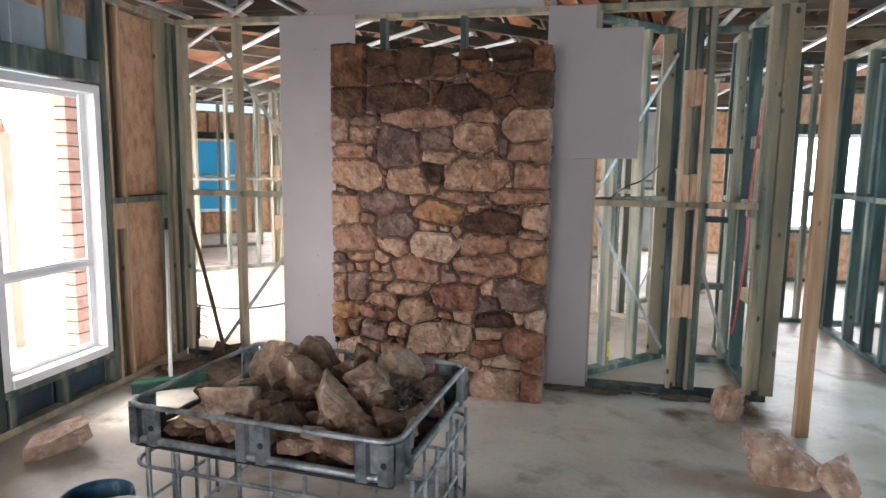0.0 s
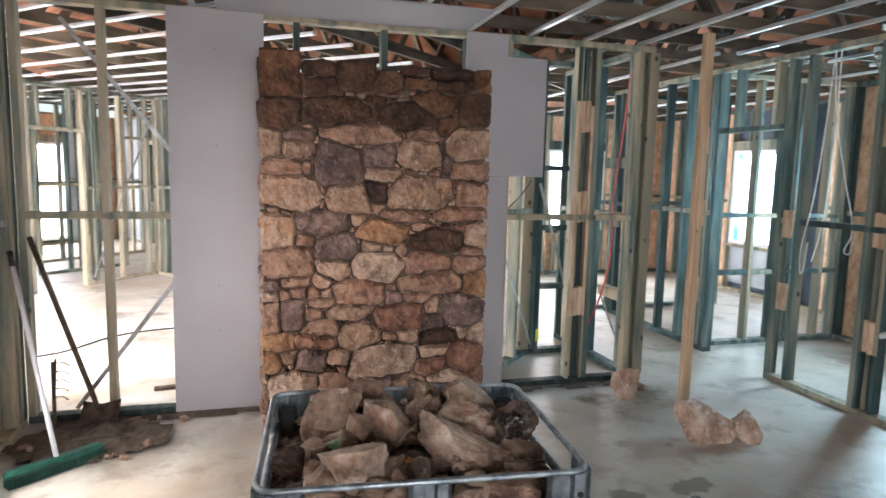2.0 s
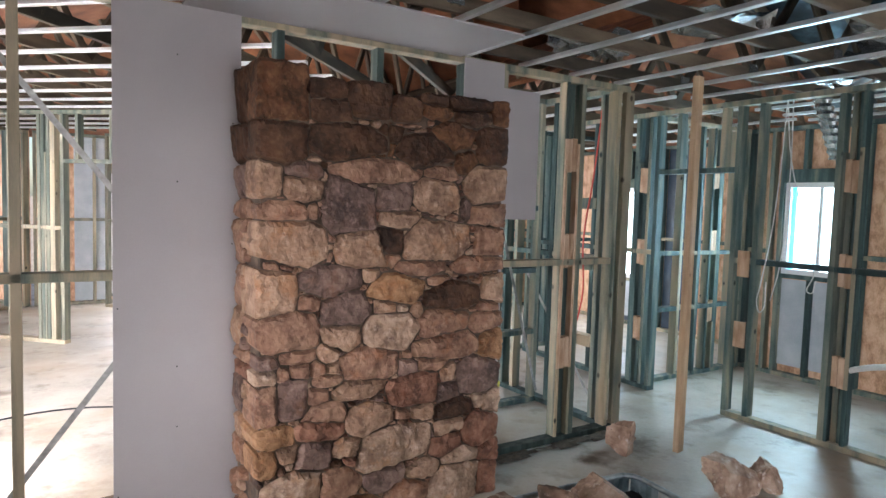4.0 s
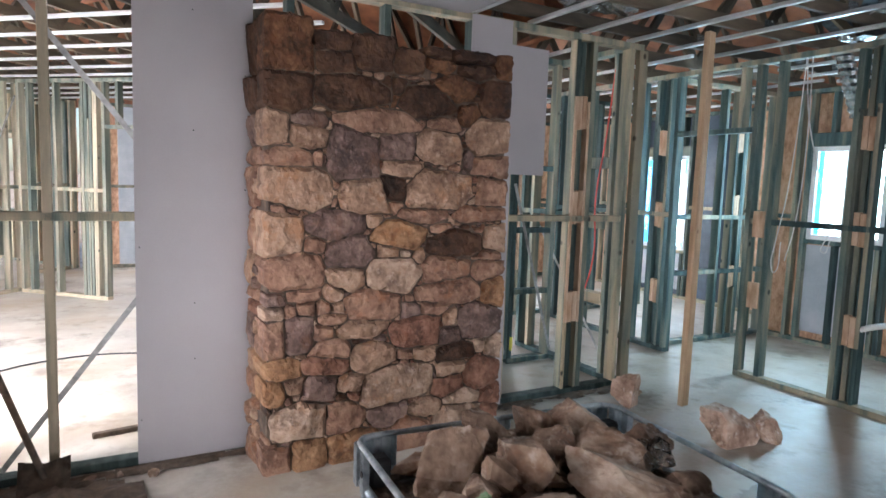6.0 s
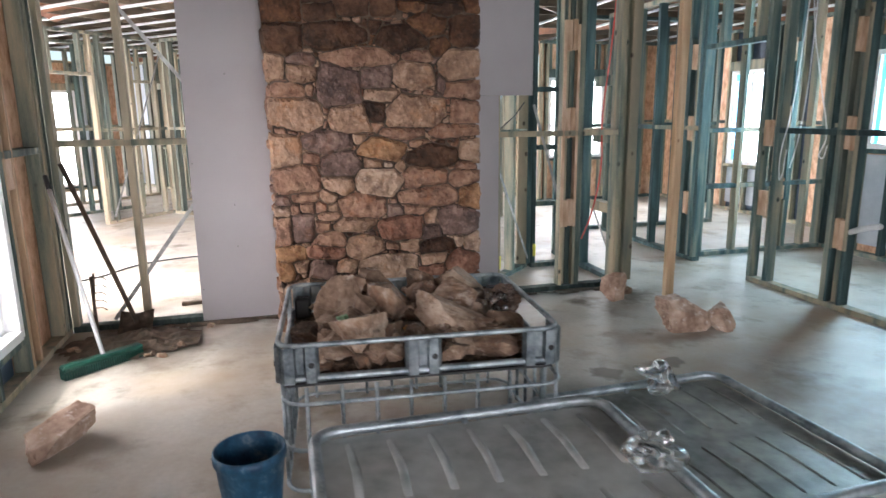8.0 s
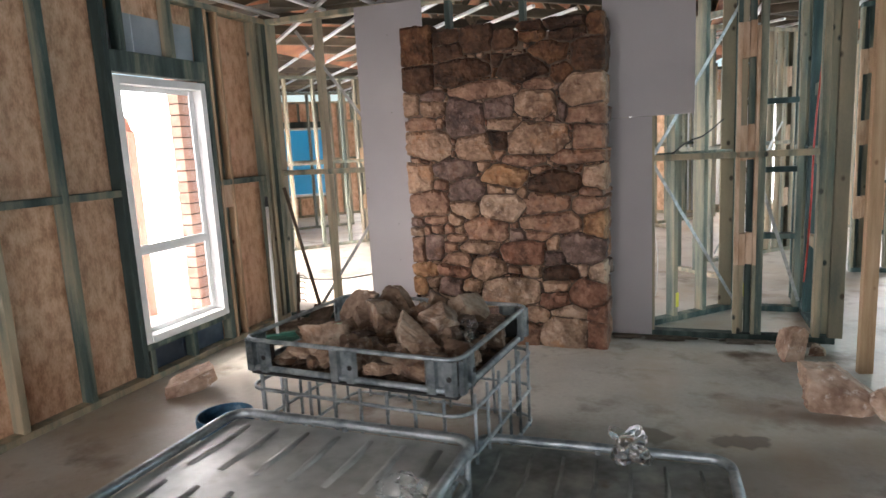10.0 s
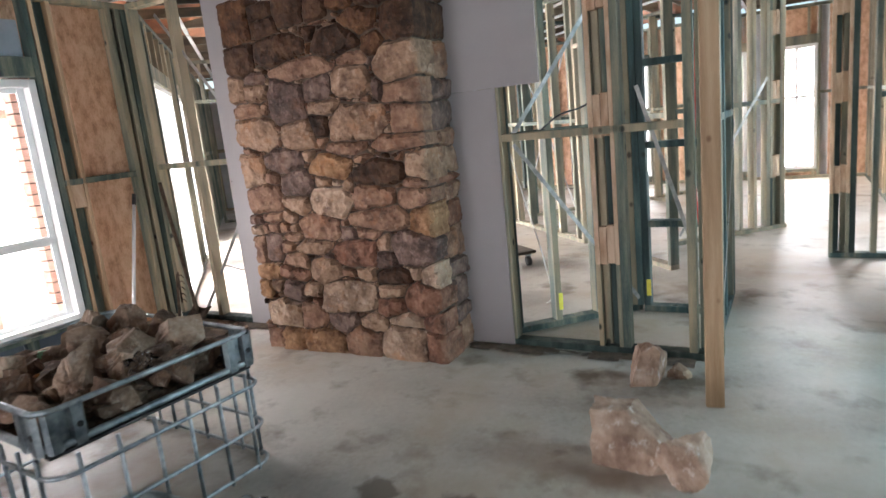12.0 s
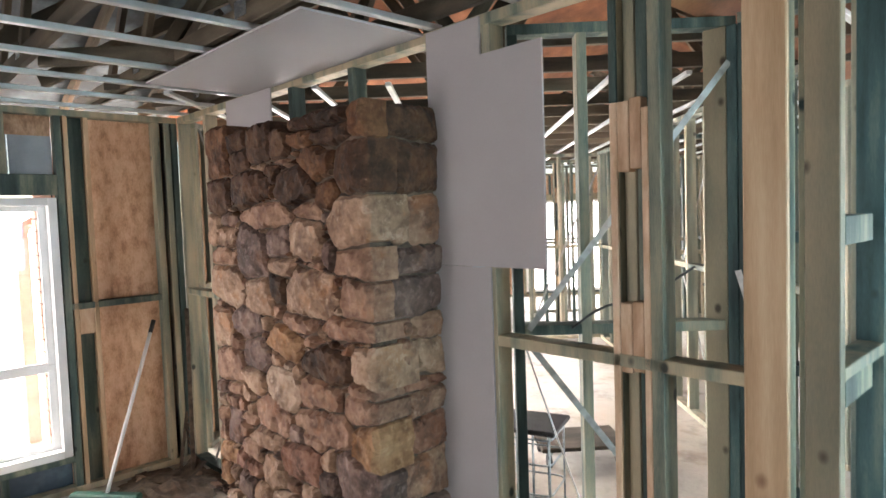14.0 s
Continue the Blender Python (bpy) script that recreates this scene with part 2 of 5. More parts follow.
OXIDE = surface("overexposed_red_oxide", [(0.3, (0.46, 0.27, 0.23)), (0.7, (0.56, 0.36, 0.31))], scale=6, rough=0.6)
CABLE = surface("white_cable", [(0.3, (0.55, 0.55, 0.54)), (0.7, (0.7, 0.7, 0.69))], scale=20, rough=0.5)
RED_CABLE = surface("red_cable", [(0.3, (0.40, 0.03, 0.02)), (0.7, (0.55, 0.06, 0.04))], scale=20, rough=0.5)
BRACE = surface("steel_brace", [(0.3, (0.24, 0.24, 0.23)), (0.7, (0.42, 0.42, 0.41))], scale=25, rough=0.5, metal=0.6)
YELLOW = surface("yellow_tag", [(0.3, (0.6, 0.55, 0.05)), (0.7, (0.75, 0.7, 0.1))], scale=20, rough=0.6)
WET = surface("grey_sludge_pan", [(0.3, (0.28, 0.295, 0.285)), (0.5, (0.45, 0.465, 0.45)), (0.75, (0.62, 0.63, 0.61))], scale=3.5, rough=0.38, metal=0.3, bump=0.3, bump_scale=14, fine=0.3, rough_spread=0.35)
SLUDGE = surface("dark_sludge_pan", [(0.3, (0.14, 0.15, 0.14)), (0.5, (0.25, 0.26, 0.245)), (0.75, (0.42, 0.43, 0.40))], scale=4.5, rough=0.40, metal=0.25, bump=0.35, bump_scale=18, fine=0.4, rough_spread=0.3)
patina(SLUDGE, (0.13, 0.075, 0.04), 7.0, 0.60, 0.70, 0.6, 4)
patina(WET, (0.20, 0.165, 0.115), 4.0, 0.57, 0.70, 0.55, 8)
SILVER = surface("foil_silver", [(0.3, (0.45, 0.48, 0.5)), (0.7, (0.8, 0.82, 0.84))], scale=15, rough=0.25, metal=0.9, bump=0.3, bump_scale=30)
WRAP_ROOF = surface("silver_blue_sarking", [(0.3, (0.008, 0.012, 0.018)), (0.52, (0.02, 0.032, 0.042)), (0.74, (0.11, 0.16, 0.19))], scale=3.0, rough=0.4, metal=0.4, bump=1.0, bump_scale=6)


def glass(name, colour=(1, 1, 1), rough=0.0):
    m = bpy.data.materials.new(name)
    m.use_nodes = True
    b = m.node_tree.nodes["Principled BSDF"]
    b.inputs["Base Color"].default_value = (*colour, 1)
    b.inputs["Transmission Weight"].default_value = 1.0
    b.inputs["Roughness"].default_value = rough
    b.inputs["IOR"].default_value = 1.45
    return m


GLASS = glass("window_glass")
FILM = glass("blue_film", (0.03, 0.30, 0.60), 0.3)
CLEAR = glass("clear_plastic", (0.93, 0.96, 0.97), 0.10)

# ---- building helpers ----


def link_mesh(name, bm, material, parent=None, label="", smooth=False):
    me = bpy.data.meshes.new(name)
    bm.to_mesh(me)
    bm.free()
    for mt in (material if isinstance(material, (list, tuple)) else (material,)):
        me.materials.append(mt)
    if smooth:
        for p in me.polygons:
            p.use_smooth = True
    ob = new(name, me)
    ob.parent = parent
    if label:
        ob["label"] = label
    return ob


def part(name, bm, material, parent, label="", smooth=False):
    """One mesh as a part under a thing or under a part."""
    return link_mesh(name, bm, material, parent, label, smooth)


def add_box(bm, x0, x1, y0, y1, z0, z1, bevel=0.0, mat_index=0):
    vs = [bm.verts.new((x, y, z)) for z in (z0, z1) for y in (y0, y1) for x in (x0, x1)]
    fs = [bm.faces.new([vs[i] for i in q]) for q in ((0, 2, 3, 1), (4, 5, 7, 6), (0, 1, 5, 4), (2, 6, 7, 3), (0, 4, 6, 2), (1, 3, 7, 5))]
    for f in fs:
        f.material_index = mat_index
    if bevel:
        es = list({e for f in fs for e in f.edges})
        bmesh.ops.bevel(bm, geom=es, offset=bevel, segments=1, affect="EDGES", clamp_overlap=True)
    return bm


def box(*a, **k):
    return add_box(bmesh.new(), *a, **k)


MESHES = {}


def stock(parent, material, sx, sy, sz, x, y, z, name="stud", bevel=0.003, turn=0.0, lean=None, label=""):
    """A length of sawn stock with its low corner at x, y, z under parent; alike pieces share a mesh."""
    key = (material.name, round(sx, 3), round(sy, 3), round(sz, 3))
    if key not in MESHES:
        bm = box(-sx / 2, sx / 2, -sy / 2, sy / 2, -sz / 2, sz / 2, bevel=min(bevel, min(sx, sy, sz) * 0.2))
        me = bpy.data.meshes.new(name)
        bm.to_mesh(me)
        bm.free()
        me.materials.append(material)
        MESHES[key] = me
    ob = new(name, MESHES[key])
    ob.parent = parent
    ob.location = (x + sx / 2, y + sy / 2, z + sz / 2)
    if turn:
        ob.rotation_euler = (0, 0, radians(turn))
    if lean:
        ob.rotation_euler = [radians(a) for a in lean]
    if label:
        ob["label"] = label
    return ob


def empty(name, x, y, z, turn=0.0, label="", category="", group="", kind=""):
    ob = new(name)
    ob.location, ob.rotation_euler = (x, y, z), (0, 0, radians(turn))
    return tagged(ob, label, category, group, kind)


def bar(bm, a, b, r, sides=8):
    """A round bar from a to b."""
    a, b = Vector(a), Vector(b)
    d = b - a
    q = d.to_track_quat("Z", "Y").to_matrix().to_4x4()
    bmesh.ops.create_cone(bm, cap_ends=True, segments=sides, radius1=r, radius2=r, depth=d.length, matrix=Matrix.Translation((a + b) / 2) @ q)
    return bm


def tube(bm, pts, r, sides=8, closed=False):
    """A bent tube through pts."""
    pts = [Vector(p) for p in pts]
    n = len(pts)
    rings = []
    for i, p in enumerate(pts):
        if closed:
            d = pts[(i + 1) % n] - pts[i - 1]
        else:
            d = pts[min(i + 1, n - 1)] - pts[max(i - 1, 0)]
        d.normalize()
        up = Vector((0, 0, 1)) if abs(d.z) < 0.9 else Vector((1, 0, 0))
        s = d.cross(up).normalized()
        u = s.cross(d).normalized()
        rings.append([bm.verts.new(p + r * (math.cos(a) * s + math.sin(a) * u)) for a in (2 * math.pi * k / sides for k in range(sides))])
    for i in range(n if closed else n - 1):
        a, b = rings[i], rings[(i + 1) % n]
        for k in range(sides):
            bm.faces.new((a[k], a[(k + 1) % sides], b[(k + 1) % sides], b[k]))
    if not closed:
        bm.faces.new(rings[0][::-1])
        bm.faces.new(rings[-1])
    return bm


H = 2.70      # underside of the ceiling battens
D = 0.09      # depth of the wall frames
T = 0.045     # thickness of studs and plates


def stud_wall(name, p0, p1, label, studs=None, pitch=0.45, nogs=(1.33,), gaps=(), height=H, first=0.0, wood=None):
    """A timber frame from p0 to p1. Its depth lies to the left of that way. gaps: (s0, s1, lintel z, sill z) openings."""
    wood = wood or GREEN
    dx, dy = p1[0] - p0[0], p1[1] - p0[1]
    length = math.hypot(dx, dy)
    w = empty(name, p0[0], p0[1], 0, math.degrees(math.atan2(dy, dx)), label, "wall frame", kind="structure")
    stock(w, wood, length, D, T, 0, 0, height - T, "top_plate")
    solid = []
    s = 0.0
    for g in sorted(gaps):
        if g[3] <= 0.01:
            solid.append((s, g[0]))
            s = g[1]
    solid.append((s, length))
    for a, b in solid:
        if b - a > 0.02:
            stock(w, wood, b - a, D, T, a, 0, 0, "bottom_plate")
    at = list(studs) if studs is not None else [first + k * pitch for k in range(int((length - first) / pitch) + 1)] + [length - T]
    for s in at:
        if any(g[0] - 0.01 < s < g[1] - 0.03 for g in gaps):
            continue
        stock(w, wood, T, D, height - 2 * T, min(s, length - T), 0, T, "stud")
    for g in gaps:
        for s in (g[0] - T, g[1]):
            stock(w, wood, T, D, height - 2 * T, s, 0, T, "stud")
        stock(w, wood, g[1] - g[0], D, 0.14 if g[3] > 0.01 else T, g[0], 0, g[2], "lintel")
        if g[3] > 0.01:
            stock(w, wood, g[1] - g[0], D, T, g[0], 0, g[3] - T, "sill_plate")
            for k in range(int((g[1] - g[0]) / 0.45) + 1):
                stock(w, wood, T, D, g[3] - 2 * T, g[0] + 0.02 + k * 0.42, 0, T, "stud")
        k = 0
        while g[0] + 0.1 + k * 0.45 < g[1]:
            stock(w, wood, T, D, height - T - g[2] - (0.14 if g[3] > 0.01 else T), g[0] + 0.1 + k * 0.45, 0, g[2] + (0.14 if g[3] > 0.01 else T), "stud")
            k += 1
    at = sorted(set(round(min(s, length - T), 4) for s in at) | set(g[0] - T for g in gaps) | set(g[1] for g in gaps))
    for z in nogs:
        for a, b in zip(at, at[1:]):
            if b - a > 0.12 and not any(g[0] - 0.02 <= a + T < g[1] - 0.02 and g[3] < z < g[2] + 0.1 for g in gaps):
                stock(w, wood, b - a - T, D, T, a + T, 0, z, "nogging")
    return w


def packed_stud(w, s, material=LVL, width=0.19, wood=None, far=False, edge=None, drop=0.0):
    """A trimmer: raw ply edges and packers over a split backing, one green stud, all parts of the wall frame w. far: its raw face lies on the frame's other side."""
    wood, edge = wood or GREEN, edge or material
    void = width - 0.028 - 0.025 - T

    def put(m, sx, sy, sz, x, y, z, name, label=""):
        stock(w, m, sx, sy, sz, x, D - y - sy if far else y, z, name, label=label)
    for z0, z1, m in ((T, 0.56 - drop, wood), (0.56 - drop, 2.25, edge), (2.25, H - T, wood)):
        put(m, 0.028, 0.014, z1 - z0, s, 0, z0, "trimmer")
    put(wood, 0.028, D - 0.016, H - 2 * T, s, 0.016, T, "stud")
    put(wood, 0.025, D, 0.56 - drop - T, s + 0.028 + void, 0, T, "trimmer")
    put(edge, 0.025, D, 1.66 + drop, s + 0.028 + void, 0, 0.56 - drop, "trimmer")
    put(wood, T, D, H - 2 * T, s + width - T, 0, T, "stud")
    half = void / 2 - 0.003
    for k in (0, 1):
        put(wood, half, 0.035, H - 2 * T, s + 0.028 + k * (void - half), 0.05, T, "backing_stud")
    for z, h in ((0.56, 0.23), (1.31, 0.245), (2.01, 0.24)):
        for j in range(2):
            put(material, void / 2 - 0.002, 0.046, h, s + 0.029 + j * void / 2, 0.003, z - drop + 0.008 * j, "packer", label="raw ply packer")


# ---- slab, ground ----
def blot(m, colour, centre, radius, scale, ragged, soft, most):
    """One stain with a ragged outline at its own place on the slab."""
    n, l = m.node_tree.nodes, m.node_tree.links
    b = n["Principled BSDF"]
    old = b.inputs["Base Color"].links[0].from_socket
    tc, sub, div, ln, no, add, rp, mx = (n.new(k) for k in ("ShaderNodeTexCoord", "ShaderNodeVectorMath", "ShaderNodeVectorMath", "ShaderNodeVectorMath", "ShaderNodeTexNoise", "ShaderNodeMath", "ShaderNodeMapRange", "ShaderNodeMix"))
    sub.operation, div.operation, ln.operation, add.operation = "SUBTRACT", "DIVIDE", "LENGTH", "MULTIPLY_ADD"
    sub.inputs[1].default_value, div.inputs[1].default_value = (*centre, 0), (*radius, 1)
    l.new(tc.outputs["Object"], sub.inputs[0])
    l.new(sub.outputs[0], div.inputs[0])
    l.new(div.outputs[0], ln.inputs[0])
    no.inputs["Scale"].default_value, no.inputs["Detail"].default_value = scale, 5
    l.new(tc.outputs["Object"], no.inputs["Vector"])
    l.new(no.outputs[0], add.inputs[0])
    add.inputs[1].default_value = ragged
    l.new(ln.outputs["Value"], add.inputs[2])
    edge = 1 + ragged / 2
    rp.inputs["From Min"].default_value, rp.inputs["From Max"].default_value = edge, edge - soft
    rp.inputs["To Max"].default_value = most
    l.new(add.outputs[0], rp.inputs["Value"])
    mx.data_type = "RGBA"
    l.new(rp.outputs[0], mx.inputs["Factor"])
    l.new(old, mx.inputs["A"])
    mx.inputs["B"].default_value = (*colour, 1)
    l.new(mx.outputs["Result"], b.inputs["Base Color"])


blot(CONCRETE, (0.15, 0.125, 0.095), (0.145, 2.86), (0.105, 0.10), 9.0, 1.5, 0.25, 0.85)
blot(CONCRETE, (0.15, 0.12, 0.095), (0.56, 2.90), (0.17, 0.085), 9.0, 1.8, 0.25, 0.85)
blot(CONCRETE, (0.17, 0.12, 0.08), (1.12, 2.2), (0.46, 0.36), 5.0, 2.6, 1.1, 0.75)
blot(CONCRETE, (0.26, 0.215, 0.17), (1.7, 2.0), (1.2, 1.0), 2.5, 2.0, 1.4, 0.7)
blot(CONCRETE, (0.085, 0.062, 0.045), (-2.72, 4.12), (0.75, 0.5), 4.0, 1.4, 0.9, 0.9)
blot(CONCRETE, (0.23, 0.15, 0.095), (-1.0, 2.3), (0.95, 0.7), 4.0, 2.0, 1.2, 0.8)
blot(CONCRETE, (0.20, 0.14, 0.095), (0.98, 3.25), (0.35, 0.13), 6.0, 2.2, 1.0, 0.7)
floor = link_mesh("floor", box(-12, 6, -4.5, 17, -0.2, 0), CONCRETE)
tagged(floor, "bare concrete slab, dusty and stained with dirt", "floor", kind="structure")
bm = bmesh.new()
bmesh.ops.create_grid(bm, x_segments=40, y_segments=40, size=600, matrix=Matrix.Translation((0, 0, -0.22)))
tagged(link_mesh("ground", bm, GROUND), "pale stony building site earth", "ground", kind="structure")

# ---- wall frames ----


def clad(w, side, length, materials, gaps=(), step=0.9, z1=H, depth=0.012, first=0.0):
    """Sheathing panels on one face of a wall frame, cut round its openings."""
    cuts = sorted({0.0, length} | {first + k * step for k in range(int(length / step) + 1) if first + k * step < length} | {g[k] for g in gaps for k in (0, 1)})
    y = D + 0.003 if side > 0 else -0.003 - depth
    k = 0
    for a, b in zip(cuts, cuts[1:]):
        if b - a < 0.03:
            continue
        bands = [(0.005, z1)]
        for g in gaps:
            if g[0] - 0.001 <= a and b <= g[1] + 0.001:
                bands = [(0.005, g[3])] * (g[3] > 0.05) + [(g[2] + 0.005, z1)]
        for z0, zt in bands:
            m = materials[k % len(materials)] if len(bands) == 1 and zt - z0 > 2 else materials[-1]
            part("sheathing_panel", box(a + 0.002, b - 0.002, y, y + depth, z0, zt), m, w)
        k += 1


windows = []


def window(w, s0, s1, z0, z1, y, depth=0.1, bars=(), mull=(), film=(), sash=0.0, label="white framed window, daylight outside"):
    """A framed window in wall frame w: head, sill, jambs, bars and panes."""
    windows.append(1)
    ob = empty("window_%d" % len(windows), 0, 0, 0, label=label, category="window", kind="structure")
    ob.parent = None
    ob.matrix_basis = w.matrix_basis.copy()
    ob.location, ob.rotation_euler = w.location, w.rotation_euler
    f = 0.055
    part("jamb", box(s0, s0 + f, y, y + depth, z0, z1, bevel=0.004), WHITE, ob)
    part("jamb", box(s1 - f, s1, y, y + depth, z0, z1, bevel=0.004), WHITE, ob)
    part("head", box(s0 + f, s1 - f, y, y + depth, z1 - f, z1, bevel=0.004), WHITE, ob)
    part("window_sill", box(s0 + f, s1 - f, y - 0.012, y + depth, z0, z0 + f, bevel=0.004), WHITE, ob)
    zs = [z0 + f, *bars, z1 - f]
    for b in bars:
        part("transom", box(s0 + f, s1 - f, y + depth * 0.55, y + depth * 0.95, b - 0.02, b + 0.02, bevel=0.003), WHITE, ob)
    for b in mull:
        part("mullion", box(b - 0.02, b + 0.02, y + depth * 0.55, y + depth * 0.95, z0 + f, z1 - f, bevel=0.003), WHITE, ob)
    for a, b in zip(zs, zs[1:]):
        p = part("pane", box(s0 + f, s1 - f, y + depth * 0.72, y + depth * 0.72 + 0.004, a, b), GLASS, ob)
        p.visible_shadow = False
    if sash:
        for a, b in zip(zs, zs[1:]):
            for x0, x1, w0, w1 in ((s0 + f, s0 + f + sash, a, b), (s1 - f - sash, s1 - f, a, b), (s0 + f + sash, s1 - f - sash, b - sash * 0.7, b), (s0 + f + sash, s1 - f - sash, a, a + sash * 0.7)):
                part("sash_rail", box(x0, x1, y + depth * 0.60, y + depth * 0.70, w0, w1, bevel=0.003), WHITE, ob)
    for a, b in film:
        p = part("protective_film", box(a, b, y + depth * 0.6, y + depth * 0.6 + 0.002, z0 + f, z1 - f), FILM, ob, "peeling blue protective film")
        p.visible_shadow = False
    return ob


back = stud_wall("wall_back", (-3.17, 4.60), (1.30, 4.60), "green treated pine stud frame behind the stone chimney",
                 studs=[0.0, 1.0, 1.68, 2.28, 2.90, 3.22, 4.33])
stock(back, PALE, T, D, H - 2 * T, 0.48, 0, T, "stud")
packed_stud(back, 3.81)
stock(back, KNOTTY, 0.09, T, H - 2 * T, 4.425, 0, T, "stud", label="broad knotty end stud")
GW = [(5.88, 6.76, 2.11, 0.27)]
west = stud_wall("wall_west", (-3.17, -3.0), (-3.17, 4.60), "green treated pine outer wall frame with strand board between studs",
                 gaps=GW, studs=[0, .45, .9, 1.35, 1.8, 2.25, 2.7, 3.15, 3.6, 4.05, 4.5, 4.95, 5.4, 7.42, 7.50, 7.555], nogs=(1.30,))
for ss in (6.815, 6.945):
    stock(west, PINE, 0.03, D, H - 2 * T, ss, 0, T, "stud")
for zz in (1.12,):
    stock(west, LVL, 0.098, 0.05, 0.22, 6.846, 0.004, zz, "packer", label="raw ply packer")
stock(west, GREEN, 0.098, 0.03, H - 2 * T, 6.846, 0.056, T, "backing_stud")
# lintel bay and sheathing of the outer wall
for a, b, z0, z1, m in ((5.88, 6.18, 2.24, 2.52, CEMENT), (6.18, 6.50, 2.24, 2.52, CEMENT), (6.50, 6.76, 2.24, 2.52, CEMENT), (5.88, 6.30, 2.52, 2.70, OSB), (6.30, 6.76, 2.52, 2.70, OSB),
                        (5.88, 6.30, 0.01, 0.27, FOIL), (6.30, 6.76, 0.01, 0.27, FOIL), (6.76, 6.95, 0.01, 2.70, OSB), (6.95, 7.60, 0.01, 2.70, OSB)):
    part("sheathing_panel", box(a + 0.002, b - 0.002, D + 0.003, D + 0.015, z0, z1), m, west)
clad(west, 1, 5.88, [OSB, OSB, OSB], step=1.2)
window(west, 5.88, 6.75, 0.27, 2.09, 0.0, depth=0.13, bars=(0.91,), sash=0.05, label="white double hung window with a low sill")
hall_w = stud_wall("wall_hall_west", (1.30, 4.70), (1.30, 6.0), "teal treated pine stud frame along the hall", wood=TEAL, studs=[0, 0.08, 0.62, 1.1, 1.255])
for z in (0.62, 1.25, 1.75):
    stock(hall_w, GREEN, 0.32, D, 0.09, 0.13, 0.0, z, "nogging")
hall_e = stud_wall("wall_hall_east", (2.51, 2.2), (2.51, 7.1), "teal treated pine stud frame with a door opening", wood=TEAL, gaps=[(2.22, 3.0, 2.1, 0)], studs=[0, .45, 1.98, 3.45, 3.8, 4.2, 4.7, 4.855])
packed_stud(hall_e, 1.22, wood=TEAL, far=True, edge=PALE, drop=0.09)
packed_stud(hall_e, 3.10, wood=TEAL, far=True, edge=TEAL, drop=0.09)
for zz in (0.62, 1.22):
    stock(hall_e, LVL, 0.1, 0.02, 0.22, 2.03, D + 0.001, zz, "packer", label="raw ply packer")
hall_end = stud_wall("wall_hall_end", (1.95, 7.20), (4.2, 7.20), "teal treated pine stud frame at the hall end", wood=TEAL, studs=[0.3, 0.9, 1.35, 1.8, 2.2])
packed_stud(hall_end, 0.0)
corridor = stud_wall("wall_wing_corridor", (0.80, 6.70), (-3.20, 10.70), "pale pine stud frame along the wing corridor", wood=PALE, pitch=0.42, gaps=[(0.75, 1.55, 2.1, 0), (3.55, 4.3, 2.1, 0)])
packed_stud(corridor, 4.42, wood=PALE, edge=PALE)
far_hall = stud_wall("wall_far_hall", (0.62, 7.62), (1.62, 8.62), "pale pine stud frame beyond the hall", wood=PALE, studs=[0.0, 0.36, 0.80, 0.98, 1.15, 1.32])
packed_stud(far_hall, 1.20, wood=GREEN, edge=PALE)
far_room = stud_wall("wall_far_room", (-1.6, 9.6), (0.9, 12.1), "green treated pine stud frame between the far rooms", pitch=0.4, gaps=[(1.3, 2.1, 2.1, 0)])
far_robe = stud_wall("wall_far_robe", (0.2, 10.6), (-1.6, 12.4), "pale pine stud frame of a far closet", wood=PALE, pitch=0.38)
hall_return = stud_wall("wall_return", (0.74, 5.46), (1.205, 5.46), "short teal stud frame with ladder blocks", wood=TEAL, studs=[0.0, 0.42], nogs=(0.62, 1.17, 1.72))
stock(hall_return, KNOTTY, 0.10, T, H - 2 * T, -0.15, 0.0, T, "stud", label="broad knotty stud")
stock(hall_return, TEAL, T, D, H - 2 * T, -0.048, 0.0, T, "stud")
cross = stud_wall("wall_cross", (2.62, 5.38), (4.2, 5.38), "teal treated pine stud frame between two rooms", wood=TEAL, studs=[0.0, 0.42, 0.72, 1.32, 1.53], nogs=(0.72, 1.30))
packed_stud(cross, 0.92, wood=TEAL, edge=TEAL)
G_EA = [(7.20, 7.98, 2.1, 1.12)]
east_a = stud_wall("wall_east", (4.3, -3.0), (4.3, 5.4), "outer wall frame with strand board between studs", wood=TEAL, gaps=G_EA)
clad(east_a, -1, 8.4, [OSB, FOIL, OSB, OSB], G_EA, step=0.6)
window(east_a, 7.20, 7.97, 1.12, 2.1, -0.03, film=[(7.86, 7.92)], mull=(7.6,), label="white window with peeling blue protective film")
part("lower_panel", box(7.2, 7.98, 0.01, 0.02, 0.12, 1.06), CEMENT, east_a, "white fibre cement panel under the window")
G_EB = [(1.85, 2.75, 2.1, 0.72)]
east_b = stud_wall("wall_east_far", (5.2, 5.45), (5.2, 10.0), "outer wall frame with strand board between studs", gaps=G_EB)
clad(east_b, -1, 4.55, [OSB, OSB, FOIL], G_EB, step=0.6)
window(east_b, 1.85, 2.74, 0.72, 2.1, -0.03, film=[(1.91, 1.97), (2.56, 2.68)], mull=(2.3,), label="white window with blue protective film at one side")
part("lower_panel", box(1.85, 2.75, 0.01, 0.02, 0.12, 0.66), CEMENT, east_b, "white fibre cement panel under the window")
G_N = [(1.25, 2.30, 2.1, 0.75)]
north = stud_wall("wall_north", (5.2, 10.0), (2.75, 10.0), "outer wall frame with strand board between studs", gaps=G_N)
clad(north, -1, 2.45, [OSB], G_N)
